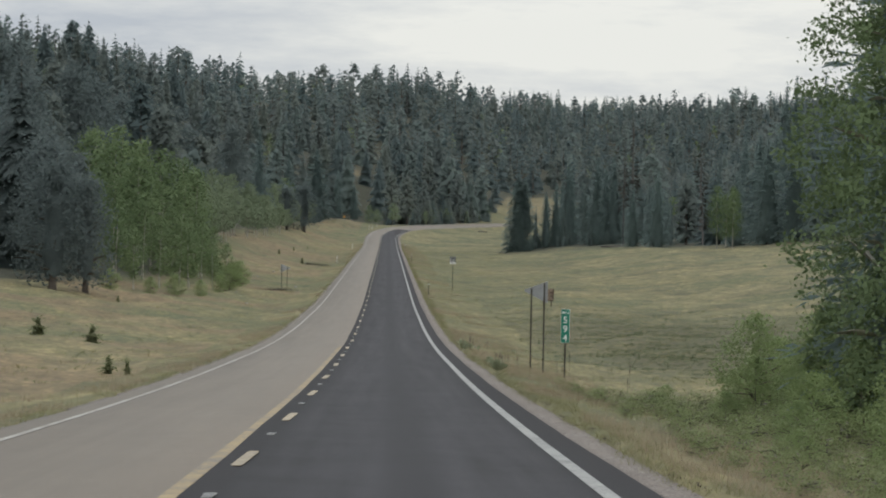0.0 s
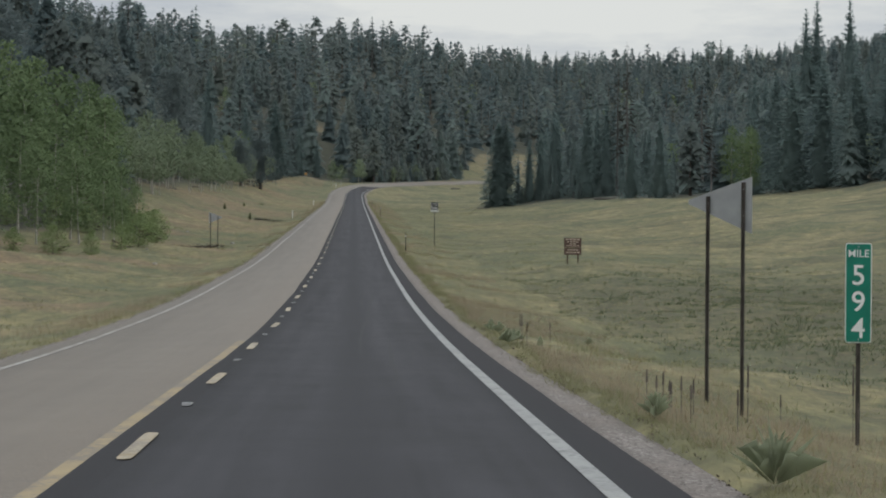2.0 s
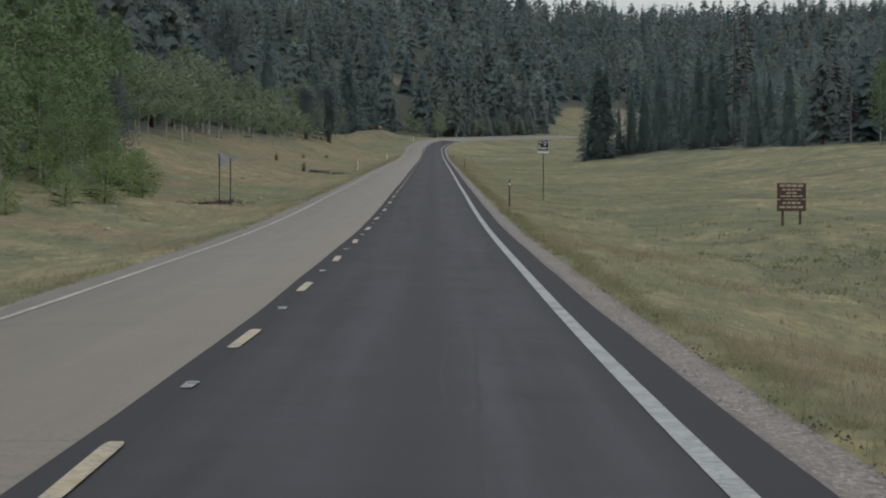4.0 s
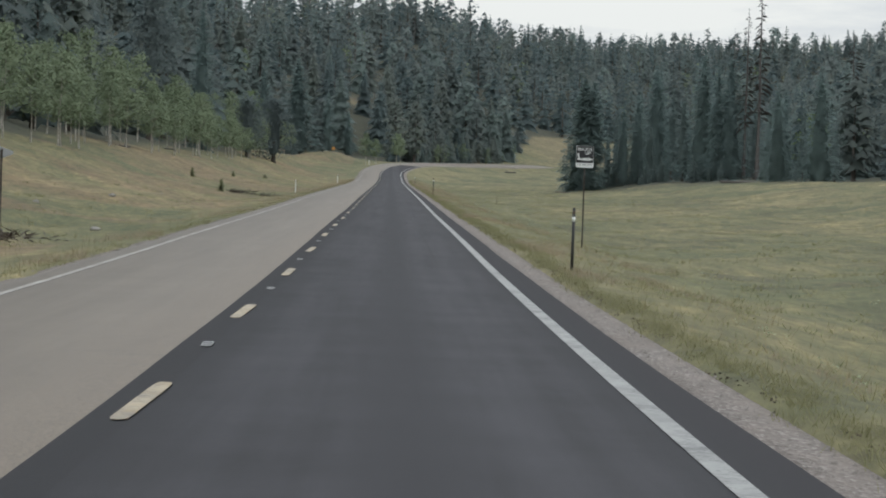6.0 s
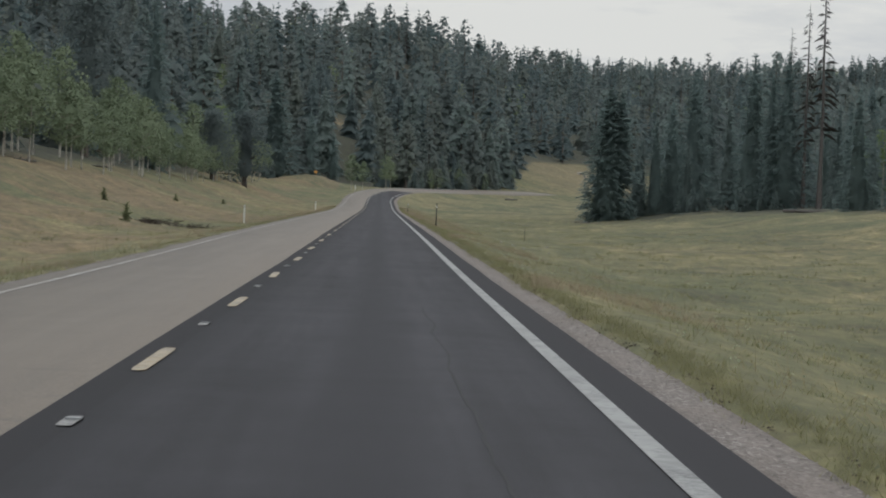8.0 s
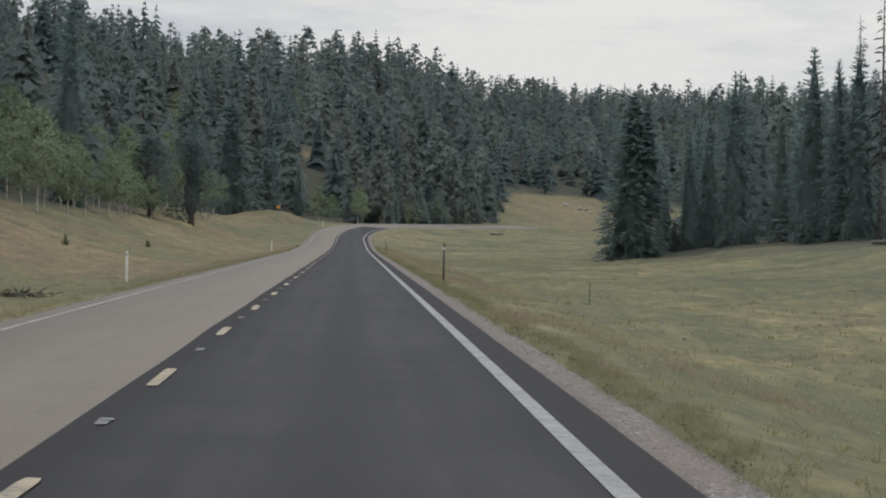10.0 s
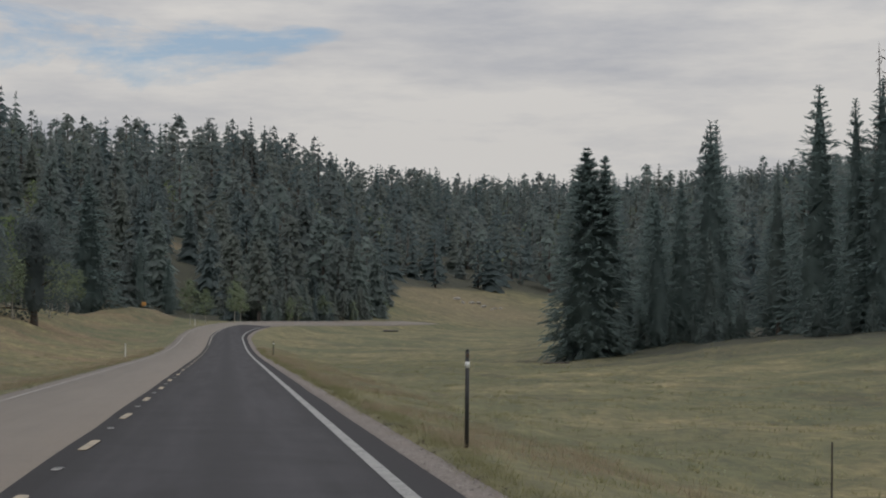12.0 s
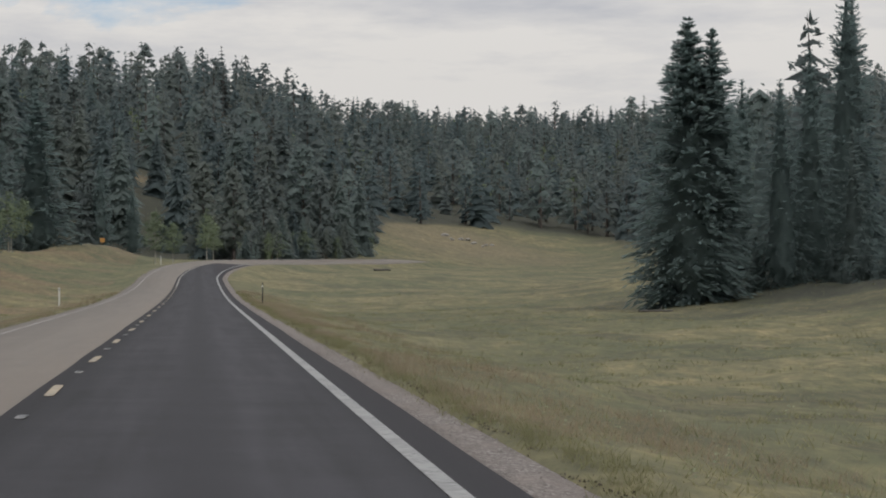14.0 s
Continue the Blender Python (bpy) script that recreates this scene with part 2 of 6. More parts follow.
def asphalt_material(name, base, spread, cracks=0.0, tracks=0.0, gloss=0.78, dirt=0.0):
    m, nt, b = stuff_material(name, gloss)
    p = place_node(nt)
    sep = nt.nodes.new("ShaderNodeSeparateXYZ")
    nt.links.new(p, sep.inputs[0])
    lane = nt.nodes.new("ShaderNodeMapping")
    lane.inputs["Scale"].default_value = (2.2, 0.06, 1.0)
    nt.links.new(p, lane.inputs["Vector"])
    streak = noise_node(nt, 1.0, 5, lane.outputs[0], 0.6)
    blot = noise_node(nt, 0.5, 5, p, 0.65)
    grain = noise_node(nt, 55.0, 3, p, 0.8)
    f = math_node(nt, "ADD", math_node(nt, "MULTIPLY", streak, 0.6), math_node(nt, "MULTIPLY", blot, 0.4))
    lo, hi = tuple(c * (1 - spread) for c in base), tuple(c * (1 + spread) for c in base)
    col = ramp_node(nt, f, [(0.35, lo), (0.65, hi)])
    col = blend_node(nt, 0.6, col, ramp_node(nt, grain, [(0.25, (0.34, 0.34, 0.34)), (0.8, (0.70, 0.69, 0.67))]), "OVERLAY")
    if tracks:
        # the driven width is paler than the rim outside the edge line; wheel tracks and an oily middle lie along it
        out = math_node(nt, "GREATER_THAN", math_node(nt, "ABSOLUTE", math_node(nt, "SUBTRACT", sep.outputs[0], 1.88)), 1.83)
        col = blend_node(nt, math_node(nt, "MULTIPLY", out, 0.95), col, (base[0] * 0.66, base[1] * 0.58, base[2] * 0.60))
        w = math_node(nt, "SINE", math_node(nt, "MULTIPLY", math_node(nt, "SUBTRACT", sep.outputs[0], 1.4), 3.2))
        col = blend_node(nt, math_node(nt, "MULTIPLY", math_node(nt, "MULTIPLY", math_node(nt, "MAXIMUM", w, 0.0), math_node(nt, "MULTIPLY", streak, 2.0)), tracks, clamp=True), col, tuple(c * 0.62 for c in base))
    if dirt:
        # brown grit swept against the new overlay
        near = math_node(nt, "MULTIPLY_ADD", sep.outputs[0], 0.85, 1.15, clamp=True)
        near = math_node(nt, "MULTIPLY", near, math_node(nt, "LESS_THAN", sep.outputs[1], 622.0))
        col = blend_node(nt, math_node(nt, "MULTIPLY", math_node(nt, "MULTIPLY", near, streak), dirt, clamp=True), col, (0.15, 0.118, 0.088))
        across = nt.nodes.new("ShaderNodeMapping")
        across.inputs["Scale"].default_value = (0.8, 5.0, 1.0)
        nt.links.new(p, across.inputs["Vector"])
        scuff = ramp_node(nt, noise_node(nt, 0.55, 6, across.outputs[0], 0.75), [(0.56, (0, 0, 0)), (0.66, (1, 1, 1))])
        rim = math_node(nt, "MULTIPLY_ADD", sep.outputs[0], 0.8, 1.25, clamp=True)
        some = ramp_node(nt, noise_node(nt, 0.07, 2, p), [(0.46, (0, 0, 0)), (0.58, (1, 1, 1))])
        col = blend_node(nt, math_node(nt, "MULTIPLY", math_node(nt, "MULTIPLY", scuff, rim), math_node(nt, "MULTIPLY", some, 0.8)), col, (0.075, 0.065, 0.056))
        grit = ramp_node(nt, noise_node(nt, 26.0, 3, p, 0.8), [(0.42, (0.3, 0.3, 0.3)), (0.62, (0.72, 0.71, 0.68))])
        col = blend_node(nt, math_node(nt, "MULTIPLY", rim, 0.7), col, grit, "OVERLAY")
    if cracks:
        v = nt.nodes.new("ShaderNodeTexVoronoi")
        v.feature = "DISTANCE_TO_EDGE"
        v.inputs["Scale"].default_value = 0.16
        warp = nt.nodes.new("ShaderNodeVectorMath")
        warp.operation = "ADD"
        tex = nt.nodes.new("ShaderNodeTexNoise")
        tex.inputs["Scale"].default_value, tex.inputs["Detail"].default_value = 0.7, 4
        nt.links.new(p, tex.inputs["Vector"])
        along = nt.nodes.new("ShaderNodeMapping")
        along.inputs["Scale"].default_value = (2.6, 0.55, 1.0)
        nt.links.new(p, along.inputs["Vector"])
        nt.links.new(along.outputs[0], warp.inputs[0])
        nt.links.new(tex.outputs["Color"], warp.inputs[1])
        nt.links.new(warp.outputs[0], v.inputs["Vector"])
        line = ramp_node(nt, v.outputs["Distance"], [(0.0, (1, 1, 1)), (0.012, (0, 0, 0))])
        some = ramp_node(nt, noise_node(nt, 0.12, 2, p), [(0.52, (0, 0, 0)), (0.6, (1, 1, 1))])
        col = blend_node(nt, math_node(nt, "MULTIPLY", math_node(nt, "MULTIPLY", line, some), cracks), col, tuple(c * 0.4 for c in base))
    nt.links.new(col, b.inputs["Base Color"])
    b.inputs["Specular IOR Level"].default_value = 0.25
    bump_node(nt, b, grain, 0.5, 0.006)
    return m


def gravel_material():
    m, nt, b = stuff_material("gravel", 0.95)
    long = nt.nodes.new("ShaderNodeMapping")
    long.inputs["Scale"].default_value = (1.0, 0.4, 1.0)
    nt.links.new(place_node(nt), long.inputs["Vector"])
    p = long.outputs[0]
    v = nt.nodes.new("ShaderNodeTexVoronoi")
    v.inputs["Scale"].default_value, v.inputs["Randomness"].default_value = 34.0, 1.0
    nt.links.new(p, v.inputs["Vector"])
    sep = nt.nodes.new("ShaderNodeSeparateColor")
    nt.links.new(v.outputs["Color"], sep.inputs[0])
    stone = ramp_node(nt, sep.outputs[0], [(0.0, (0.117, 0.101, 0.092)), (0.55, (0.187, 0.165, 0.152)), (0.85, (0.281, 0.254, 0.234)), (1.0, (0.390, 0.367, 0.343))])
    dust = ramp_node(nt, noise_node(nt, 2.2, 7, p, 0.7), [(0.32, (0.117, 0.095, 0.081)), (0.5, (0.160, 0.133, 0.115)), (0.68, (0.207, 0.175, 0.153))])
    col = blend_node(nt, ramp_node(nt, noise_node(nt, 1.1, 6, p, 0.7), [(0.36, (0.2, 0.2, 0.2)), (0.62, (0.8, 0.8, 0.8))]), stone, dust)
    speck = ramp_node(nt, noise_node(nt, 13.0, 4, p, 0.75), [(0.57, (0, 0, 0)), (0.64, (1, 1, 1))])
    col = blend_node(nt, math_node(nt, "MULTIPLY", speck, 0.6), col, (0.055, 0.045, 0.038))
    nt.links.new(col, b.inputs["Base Color"])
    bump_node(nt, b, math_node(nt, "ADD", v.outputs["Distance"], noise_node(nt, 9.0, 6, p, 0.7)), 0.6, 0.02)
    return m


def worn_paint(name, color, under, wear, rough=0.7, scrape=None):
    """Road paint, with the asphalt showing where it has worn off."""
    m, nt, b = stuff_material(name, rough)
    p = place_node(nt)
    f = math_node(nt, "ADD", math_node(nt, "MULTIPLY", noise_node(nt, 14.0, 6, p, 0.75), 0.6), math_node(nt, "MULTIPLY", noise_node(nt, 1.3, 4, p), 0.4))
    mask = ramp_node(nt, f, [(wear, (1, 1, 1)), (wear + 0.10, (0, 0, 0))])
    tone = ramp_node(nt, noise_node(nt, 3.0, 4, p), [(0.3, tuple(c * 0.8 for c in color)), (0.7, color)])
    if scrape:
        tone = blend_node(nt, ramp_node(nt, noise_node(nt, 2.6, 5, p, 0.7), [(0.5, (0, 0, 0)), (0.6, (1, 1, 1))]), tone, scrape)
    nt.links.new(blend_node(nt, mask, tone, under), b.inputs["Base Color"])
    bump_node(nt, b, noise_node(nt, 60.0, 3, p), 0.4, 0.004)
    return m


M_GROUND = ground_material()
M_NEW = asphalt_material("new_asphalt", (0.0358, 0.0348, 0.0407), 0.38, cracks=0.0, tracks=0.75)
M_OLD = asphalt_material("old_asphalt", (0.1432, 0.1181, 0.0922), 0.16, cracks=0.12, gloss=0.5, dirt=1.5)
M_GRAVEL = gravel_material()
M_WHITE = worn_paint("white_line", (0.3224, 0.3224, 0.3130), (0.1342, 0.1342, 0.1342), 0.40, 0.7, (0.2184, 0.2184, 0.2132))
M_PALE = worn_paint("faded_line", (0.3805, 0.3683, 0.3401), (0.2024, 0.1822, 0.1579), 0.46)
M_YELLOW = worn_paint("yellow_line", (0.336, 0.256, 0.136), (0.160, 0.136, 0.112), 0.44)
M_DASH = worn_paint("dash_paint", (0.392, 0.316, 0.200), (0.128, 0.104, 0.072), 0.42, 0.45, (0.25, 0.175, 0.075))
M_TAB = worn_paint("tab_paint", (0.306, 0.297, 0.281), (0.076, 0.076, 0.076), 0.47, 0.5)
M_BARK = plain("bark", (0.105, 0.088, 0.075), 0.95, spread=0.45, scale=5, bump=0.8)
M_ASPEN_BARK = plain("pale_bark", (0.36, 0.34, 0.30), 0.85, spread=0.45, scale=4, bump=0.4)
M_DEAD = plain("dead_wood", (0.10, 0.092, 0.085), 0.9, spread=0.35, scale=5, bump=0.5)
# conifer tones are paler and bluer than needles, with haze put into the colour
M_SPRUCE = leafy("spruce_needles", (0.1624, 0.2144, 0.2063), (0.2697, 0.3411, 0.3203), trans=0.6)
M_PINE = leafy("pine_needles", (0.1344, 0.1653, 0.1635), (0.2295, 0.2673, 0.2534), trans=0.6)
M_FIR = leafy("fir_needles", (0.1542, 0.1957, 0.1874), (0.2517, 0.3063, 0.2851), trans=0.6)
M_ASPEN = leafy("aspen_leaves", (0.1437, 0.1984, 0.0961), (0.2480, 0.3137, 0.1568), trans=0.4)
M_ASPEN_GREY = leafy("grey_leaves", (0.1924, 0.2392, 0.1508), (0.3016, 0.3536, 0.2236), trans=0.35)
M_SAPLING = leafy("sapling_needles", (0.20, 0.22, 0.12), (0.34, 0.35, 0.20), trans=0.6)
M_SOIL = plain("dark_soil", (0.0900, 0.0720, 0.0558), 0.95, spread=0.4, scale=20, bump=0.6)
M_SHRUB = leafy("shrub_leaves", (0.2050, 0.2650, 0.1150), (0.3500, 0.4250, 0.1950), trans=0.5)
M_GRASS = leafy("grass_blades", (0.2440, 0.2297, 0.1227), (0.3758, 0.3380, 0.1971), trans=0.55)
M_SEDGE = leafy("sedge_blades", (0.1911, 0.2007, 0.1057), (0.2712, 0.2712, 0.1450), trans=0.55)
M_PINK = leafy("reddish_grass", (0.2475, 0.2018, 0.1383), (0.3744, 0.3110, 0.2205), trans=0.55)
M_TURF = leafy("turf", (0.1980, 0.1920, 0.0996), (0.3240, 0.3060, 0.1704), trans=0.55)
M_WET = leafy("wet_sedge", (0.0944, 0.1142, 0.0646), (0.1788, 0.1987, 0.1093), trans=0.55)
M_WEED = leafy("weed_leaves", (0.1989, 0.2379, 0.1105), (0.3315, 0.3757, 0.1885), trans=0.5)
M_BUNCH = leafy("bunch_grass_blades", (0.2058, 0.2108, 0.1162), (0.3081, 0.3031, 0.1781), trans=0.55)
M_FELT = leafy("felted_leaves", (0.3328, 0.3640, 0.2444), (0.4992, 0.5304, 0.3744), trans=0.5)
M_STRAW = leafy("dry_stalks", (0.180, 0.143, 0.075), (0.345, 0.285, 0.165), trans=0.55)
M_SIGN_GREEN = plain("green_sheeting", (0.005, 0.17, 0.115), 0.45, spread=0.12, bump=0.02)
M_SIGN_WHITE = plain("white_sheeting", (0.74, 0.75, 0.74), 0.45, spread=0.06, bump=0.02)
M_SIGN_BLACK = plain("black_sheeting", (0.018, 0.018, 0.02), 0.5, spread=0.1, bump=0.02)
M_SIGN_BROWN = plain("brown_sheeting", (0.070, 0.038, 0.027), 0.6, spread=0.2, bump=0.05)
M_ALU = plain("bare_aluminium", (0.33, 0.34, 0.345), 0.55, 0.3, spread=0.12, scale=3, bump=0.05)
M_STEEL = plain("weathered_steel", (0.085, 0.075, 0.066), 0.75, 0.4, spread=0.4, bump=0.2)
M_POST_BLACK = plain("black_post", (0.020, 0.020, 0.021), 0.6, spread=0.3, bump=0.1)
M_POST_WHITE = plain("white_post", (0.66, 0.65, 0.62), 0.6, spread=0.15, bump=0.1)
M_ROCK = plain("pale_rock", (0.288, 0.272, 0.248), 0.9, spread=0.35, scale=3, bump=0.8)
M_PEBBLE = plain("pebble", (0.188, 0.168, 0.152), 0.9, spread=0.45, scale=40, bump=0.6)
M_ORANGE = plain("orange_sheeting", (0.50, 0.26, 0.07), 0.5, spread=0.1, bump=0.02)
M_WOOD = plain("brown_wood", (0.075, 0.05, 0.036), 0.85, spread=0.35, bump=0.3)


# ---- small tools ----
def part(name, bm, material, parent=None, label="", smooth=False):
    me = bpy.data.meshes.new(name)
    bm.to_mesh(me)
    bm.free()
    me.materials.append(material)
    if smooth:
        me.polygons.foreach_set("use_smooth", [True] * len(me.polygons))
    ob = new(name, me)
    ob.parent = parent
    return tagged(ob, label)


def soup(name, verts, faces, materials, parent=None, slots=None, label="", smooth=False, normals=None, tone=None):
    """A mesh from arrays: verts (n, 3) and faces (m, 3) or (m, 4); normals and tone per vertex, where given."""
    verts, faces = np.asarray(verts, np.float32), np.array(faces, np.int32)
    if normals is not None:
        a, b, c = verts[faces[:, 0]], verts[faces[:, 1]], verts[faces[:, 2]]
        away = (np.cross(b - a, c - a) * normals[faces].mean(1)).sum(1) < 0
        faces[away] = faces[away][:, ::-1]
    me = bpy.data.meshes.new(name)
    k = faces.shape[1]
    me.vertices.add(len(verts))
    me.vertices.foreach_set("co", verts.ravel())
    me.loops.add(faces.size)
    me.loops.foreach_set("vertex_index", faces.ravel())
    me.polygons.add(len(faces))
    me.polygons.foreach_set("loop_start", np.arange(0, faces.size, k, dtype=np.int32))
    for m in materials:
        me.materials.append(m)
    if slots is not None:
        me.polygons.foreach_set("material_index", np.asarray(slots, np.int32))
    if smooth:
        me.polygons.foreach_set("use_smooth", np.ones(len(faces), bool))
    me.update(calc_edges=True)
    if normals is not None:
        at = me.attributes.new("custom_normal", "FLOAT_VECTOR", "POINT")
        at.data.foreach_set("vector", np.asarray(normals, np.float32).ravel())
    if tone is not None:
        at = me.attributes.new("tone", "FLOAT", "POINT")
        at.data.foreach_set("value", np.asarray(tone, np.float32))
    ob = new(name, me)
    ob.parent = parent
    return tagged(ob, label)


def box(bm, size, at=(0, 0, 0), turn=None, bevel=0.0):
    m = Matrix.Translation(at) @ (turn or Matrix()) @ Matrix.Diagonal((*size, 1))
    made = bmesh.ops.create_cube(bm, size=1, matrix=m)["verts"]
    if bevel:
        edges = list({e for v in made for e in v.link_edges})
        bmesh.ops.bevel(bm, geom=edges, offset=bevel, segments=2, affect="EDGES", profile=0.6)
    return bm


def rod(bm, a, b, r0, r1, sides=8):
    a, b = Vector(a), Vector(b)
    m = Matrix.Translation((a + b) / 2) @ (b - a).to_track_quat("Z", "Y").to_matrix().to_4x4()
    bmesh.ops.create_cone(bm, cap_ends=True, segments=sides, radius1=r0, radius2=r1, depth=(b - a).length, matrix=m)
    return bm


def step(a, b, v):
    t = np.clip((v - a) / (b - a), 0, 1)
    return t * t * (3 - 2 * t)


# ---- the lie of the land ----
ROAD_S = [-208, -78, -13, 26, 65, 104, 143, 182, 220, 259, 298, 337, 415, 493, 532, 571, 610, 648, 687, 734, 789, 848, 905, 957, 1167, 1556, 2335]
ROAD_Z = [6.2, 3.18, 1.98, 0.93, 0.40, 0.0, 0.37, 0.80, 1.72, 2.48, 3.41, 4.25, 5.95, 7.65, 8.6, 9.8, 11.3, 13.2, 15.1, 16.6, 18.1, 19.8, 21.4, 22.9, 29.2, 37.2, 49.2]
BEND_Y, BEND_R, BEND_A = 610.0, 825.0, 0.258
EXIT = (BEND_R * (1 - math.cos(BEND_A)), BEND_Y + BEND_R * math.sin(BEND_A))


def smooth_table(xs, ys, v):
    """A table read off with rounded corners."""
    v = np.asarray(v, float)
    return sum(np.interp(v + o, xs, ys) for o in (-24, -16, -8, 0, 8, 16, 24)) / 7


def road_z(s):
    return smooth_table(ROAD_S, ROAD_Z, s)


def road_tilt(s, d):
    """How the bend is banked: higher on its outer side."""
    s = np.asarray(s, float)
    return -np.clip(d, -6, 6) * (0.055 * step(576, 680, s) + 0.045 * step(680, 778, s))


def road_point(s, d):
    """World x and y at s metres along the road and d metres to the right of its centre line."""
    s, d = np.asarray(s, float), np.asarray(d, float)
    a = np.clip((s - BEND_Y) / BEND_R, 0, BEND_A)
    past = np.maximum(s - BEND_Y - BEND_R * BEND_A, 0)
    x = BEND_R * (1 - np.cos(a)) + past * np.sin(a) + d * np.cos(a)
    y = np.minimum(s, BEND_Y) + BEND_R * np.sin(a) + past * np.cos(a) - d * np.sin(a)
    return x, y


def road_sd(x, y):
    """The inverse of road_point."""
    x, y = np.asarray(x, float), np.asarray(y, float)
    a = np.arctan2(y - BEND_Y, BEND_R - x)
    s1, d1 = BEND_Y + BEND_R * a, BEND_R - np.hypot(y - BEND_Y, BEND_R - x)
    ex, ey = x - EXIT[0], y - EXIT[1]
    s2 = BEND_Y + BEND_R * BEND_A + ex * math.sin(BEND_A) + ey * math.cos(BEND_A)
    d2 = ex * math.cos(BEND_A) - ey * math.sin(BEND_A)
    straight = y <= BEND_Y
    after = (~straight) & ((ex * math.sin(BEND_A) + ey * math.cos(BEND_A)) > 0)
    return np.where(straight, y, np.where(after, s2, s1)), np.where(straight, x, np.where(after, d2, d1))


RIGHT_D, RIGHT_Z = [0, 5.3, 6.4, 8.5, 11, 15, 20, 27, 33, 39, 48, 62, 90, 140], [0, -0.02, -0.2, -0.65, -0.85, -0.78, -0.65, -0.45, 0.15, 1.2, 2.1, 2.4, 3.2, 6.5]
LEFT_D, LEFT_Z = [0, 4.4, 5.6, 7.5, 10, 12, 15, 17.5, 20, 24, 30, 60, 140], [0, -0.06, -0.25, -0.45, -0.3, 0.0, 0.55, 1.2, 2.2, 3.3, 4.7, 11.0, 24.0]

# the ridge behind the bend, nearest where it is highest, on the left
CREST_X = [-700, -180, -118, -57, -22, 12, 68, 139, 212, 300, 420, 900]
CREST_Y = [1000, 1075, 1120, 1210, 1280, 1330, 1650, 1690, 1820, 1850, 1850, 1850]
CREST_Z = [104, 93, 85, 88, 94, 100, 112, 112, 121, 130, 143, 155]


def gravel_edge(s):
    """Where the gravel beside the overlay ends, right of the centre line."""
    return 4.33 + np.interp(s, [-156, 0, 78, 156, 208, 272, 324, 376, 519, 1245], [0.6, 0.55, 0.58, 0.64, 0.66, 0.62, 0.6, 0.65, 0.6, 0.5])


def bumps(x, y):
    return (0.16 * np.sin(x * 0.31 + 1.3 * np.sin(y * 0.13)) * np.sin(y * 0.23 + 0.7) + 0.09 * np.sin(x * 0.9 + y * 0.37) * np.sin(y * 0.71 - x * 0.2)
            + 0.05 * np.sin(x * 2.1 - y * 1.3) * np.sin(y * 1.9 + x * 0.8))


def soft_max(a, b, k=6.0):
    h = np.clip(0.5 + 0.5 * (a - b) / k, 0, 1)
    return b + (a - b) * h + k * h * (1 - h)


def ground_z(x, y):
    x, y = np.asarray(x, float), np.asarray(y, float)
    s, d = road_sd(x, y)
    far = step(45, 95, np.abs(d))
    base = road_z(s) * (1 - far) + road_z(np.minimum(y, 1090)) * far
    early = 0.45 + 0.55 * step(195, 306, s) - 0.8 * step(617, 716, s)
    side = np.where(d > 0, np.interp(d, RIGHT_D, RIGHT_Z), np.interp(-d, LEFT_D, LEFT_Z) * np.where(-d > 12, np.minimum(early, 1.0), 1.0))
    inner = step(558, 661, s) * step(6, 14, d)
    side = side * (1 - inner) + inner * (-1.5 - 0.035 * np.clip(d - 8, 0, 60))
    knoll = 0.6 * np.exp(-((s - 182) / 40) ** 2 - ((d - 15) / 5) ** 2)
    spur = 2.4 * np.exp(-((s - 700) / 30) ** 2 - ((d + 17.5) / 4.5) ** 2)
    z = base + side + spur + knoll + road_tilt(s, d) * (1 - step(7, 16, np.abs(d)))
    foot = np.interp(x, [-250, -60, -35, 0, 40, 80, 140, 300], [770, 780, 800, 830, 905, 965, 1040, 1120])
    crest = np.interp(x, CREST_X, CREST_Y)
    hill = 19 + (np.interp(x, CREST_X, CREST_Z) - 19) * (y - foot) / (crest - foot)
    bank = road_z(np.minimum(s, 1193)) + 0.33 * (-d - 8 - 30 * (1 - step(783, 872, s)))
    z = np.where((s > 648) & (d < 0), np.maximum(z, np.where(s > 752, bank, z)), z)
    z = soft_max(z, hill, 8.0)
    z = soft_max(z, 9 + 0.40 * (x - 78), 10.0)
    top = np.interp(x, CREST_X, CREST_Z) - 0.02 * np.clip(y - crest, 0, 4000)
    z = -soft_max(-z, -top, 8.0)
    rim = np.where(d < 0, 4.34, gravel_edge(s))
    pave = (1 - step(rim - 0.5, rim + 0.05, np.abs(d))) * (s < 1245)
    wild = step(4.6, 8.0, np.abs(d)) * (1 + 1.2 * step(60, 200, np.abs(d)))
    return z + bumps(x, y) * wild - 0.35 * pave


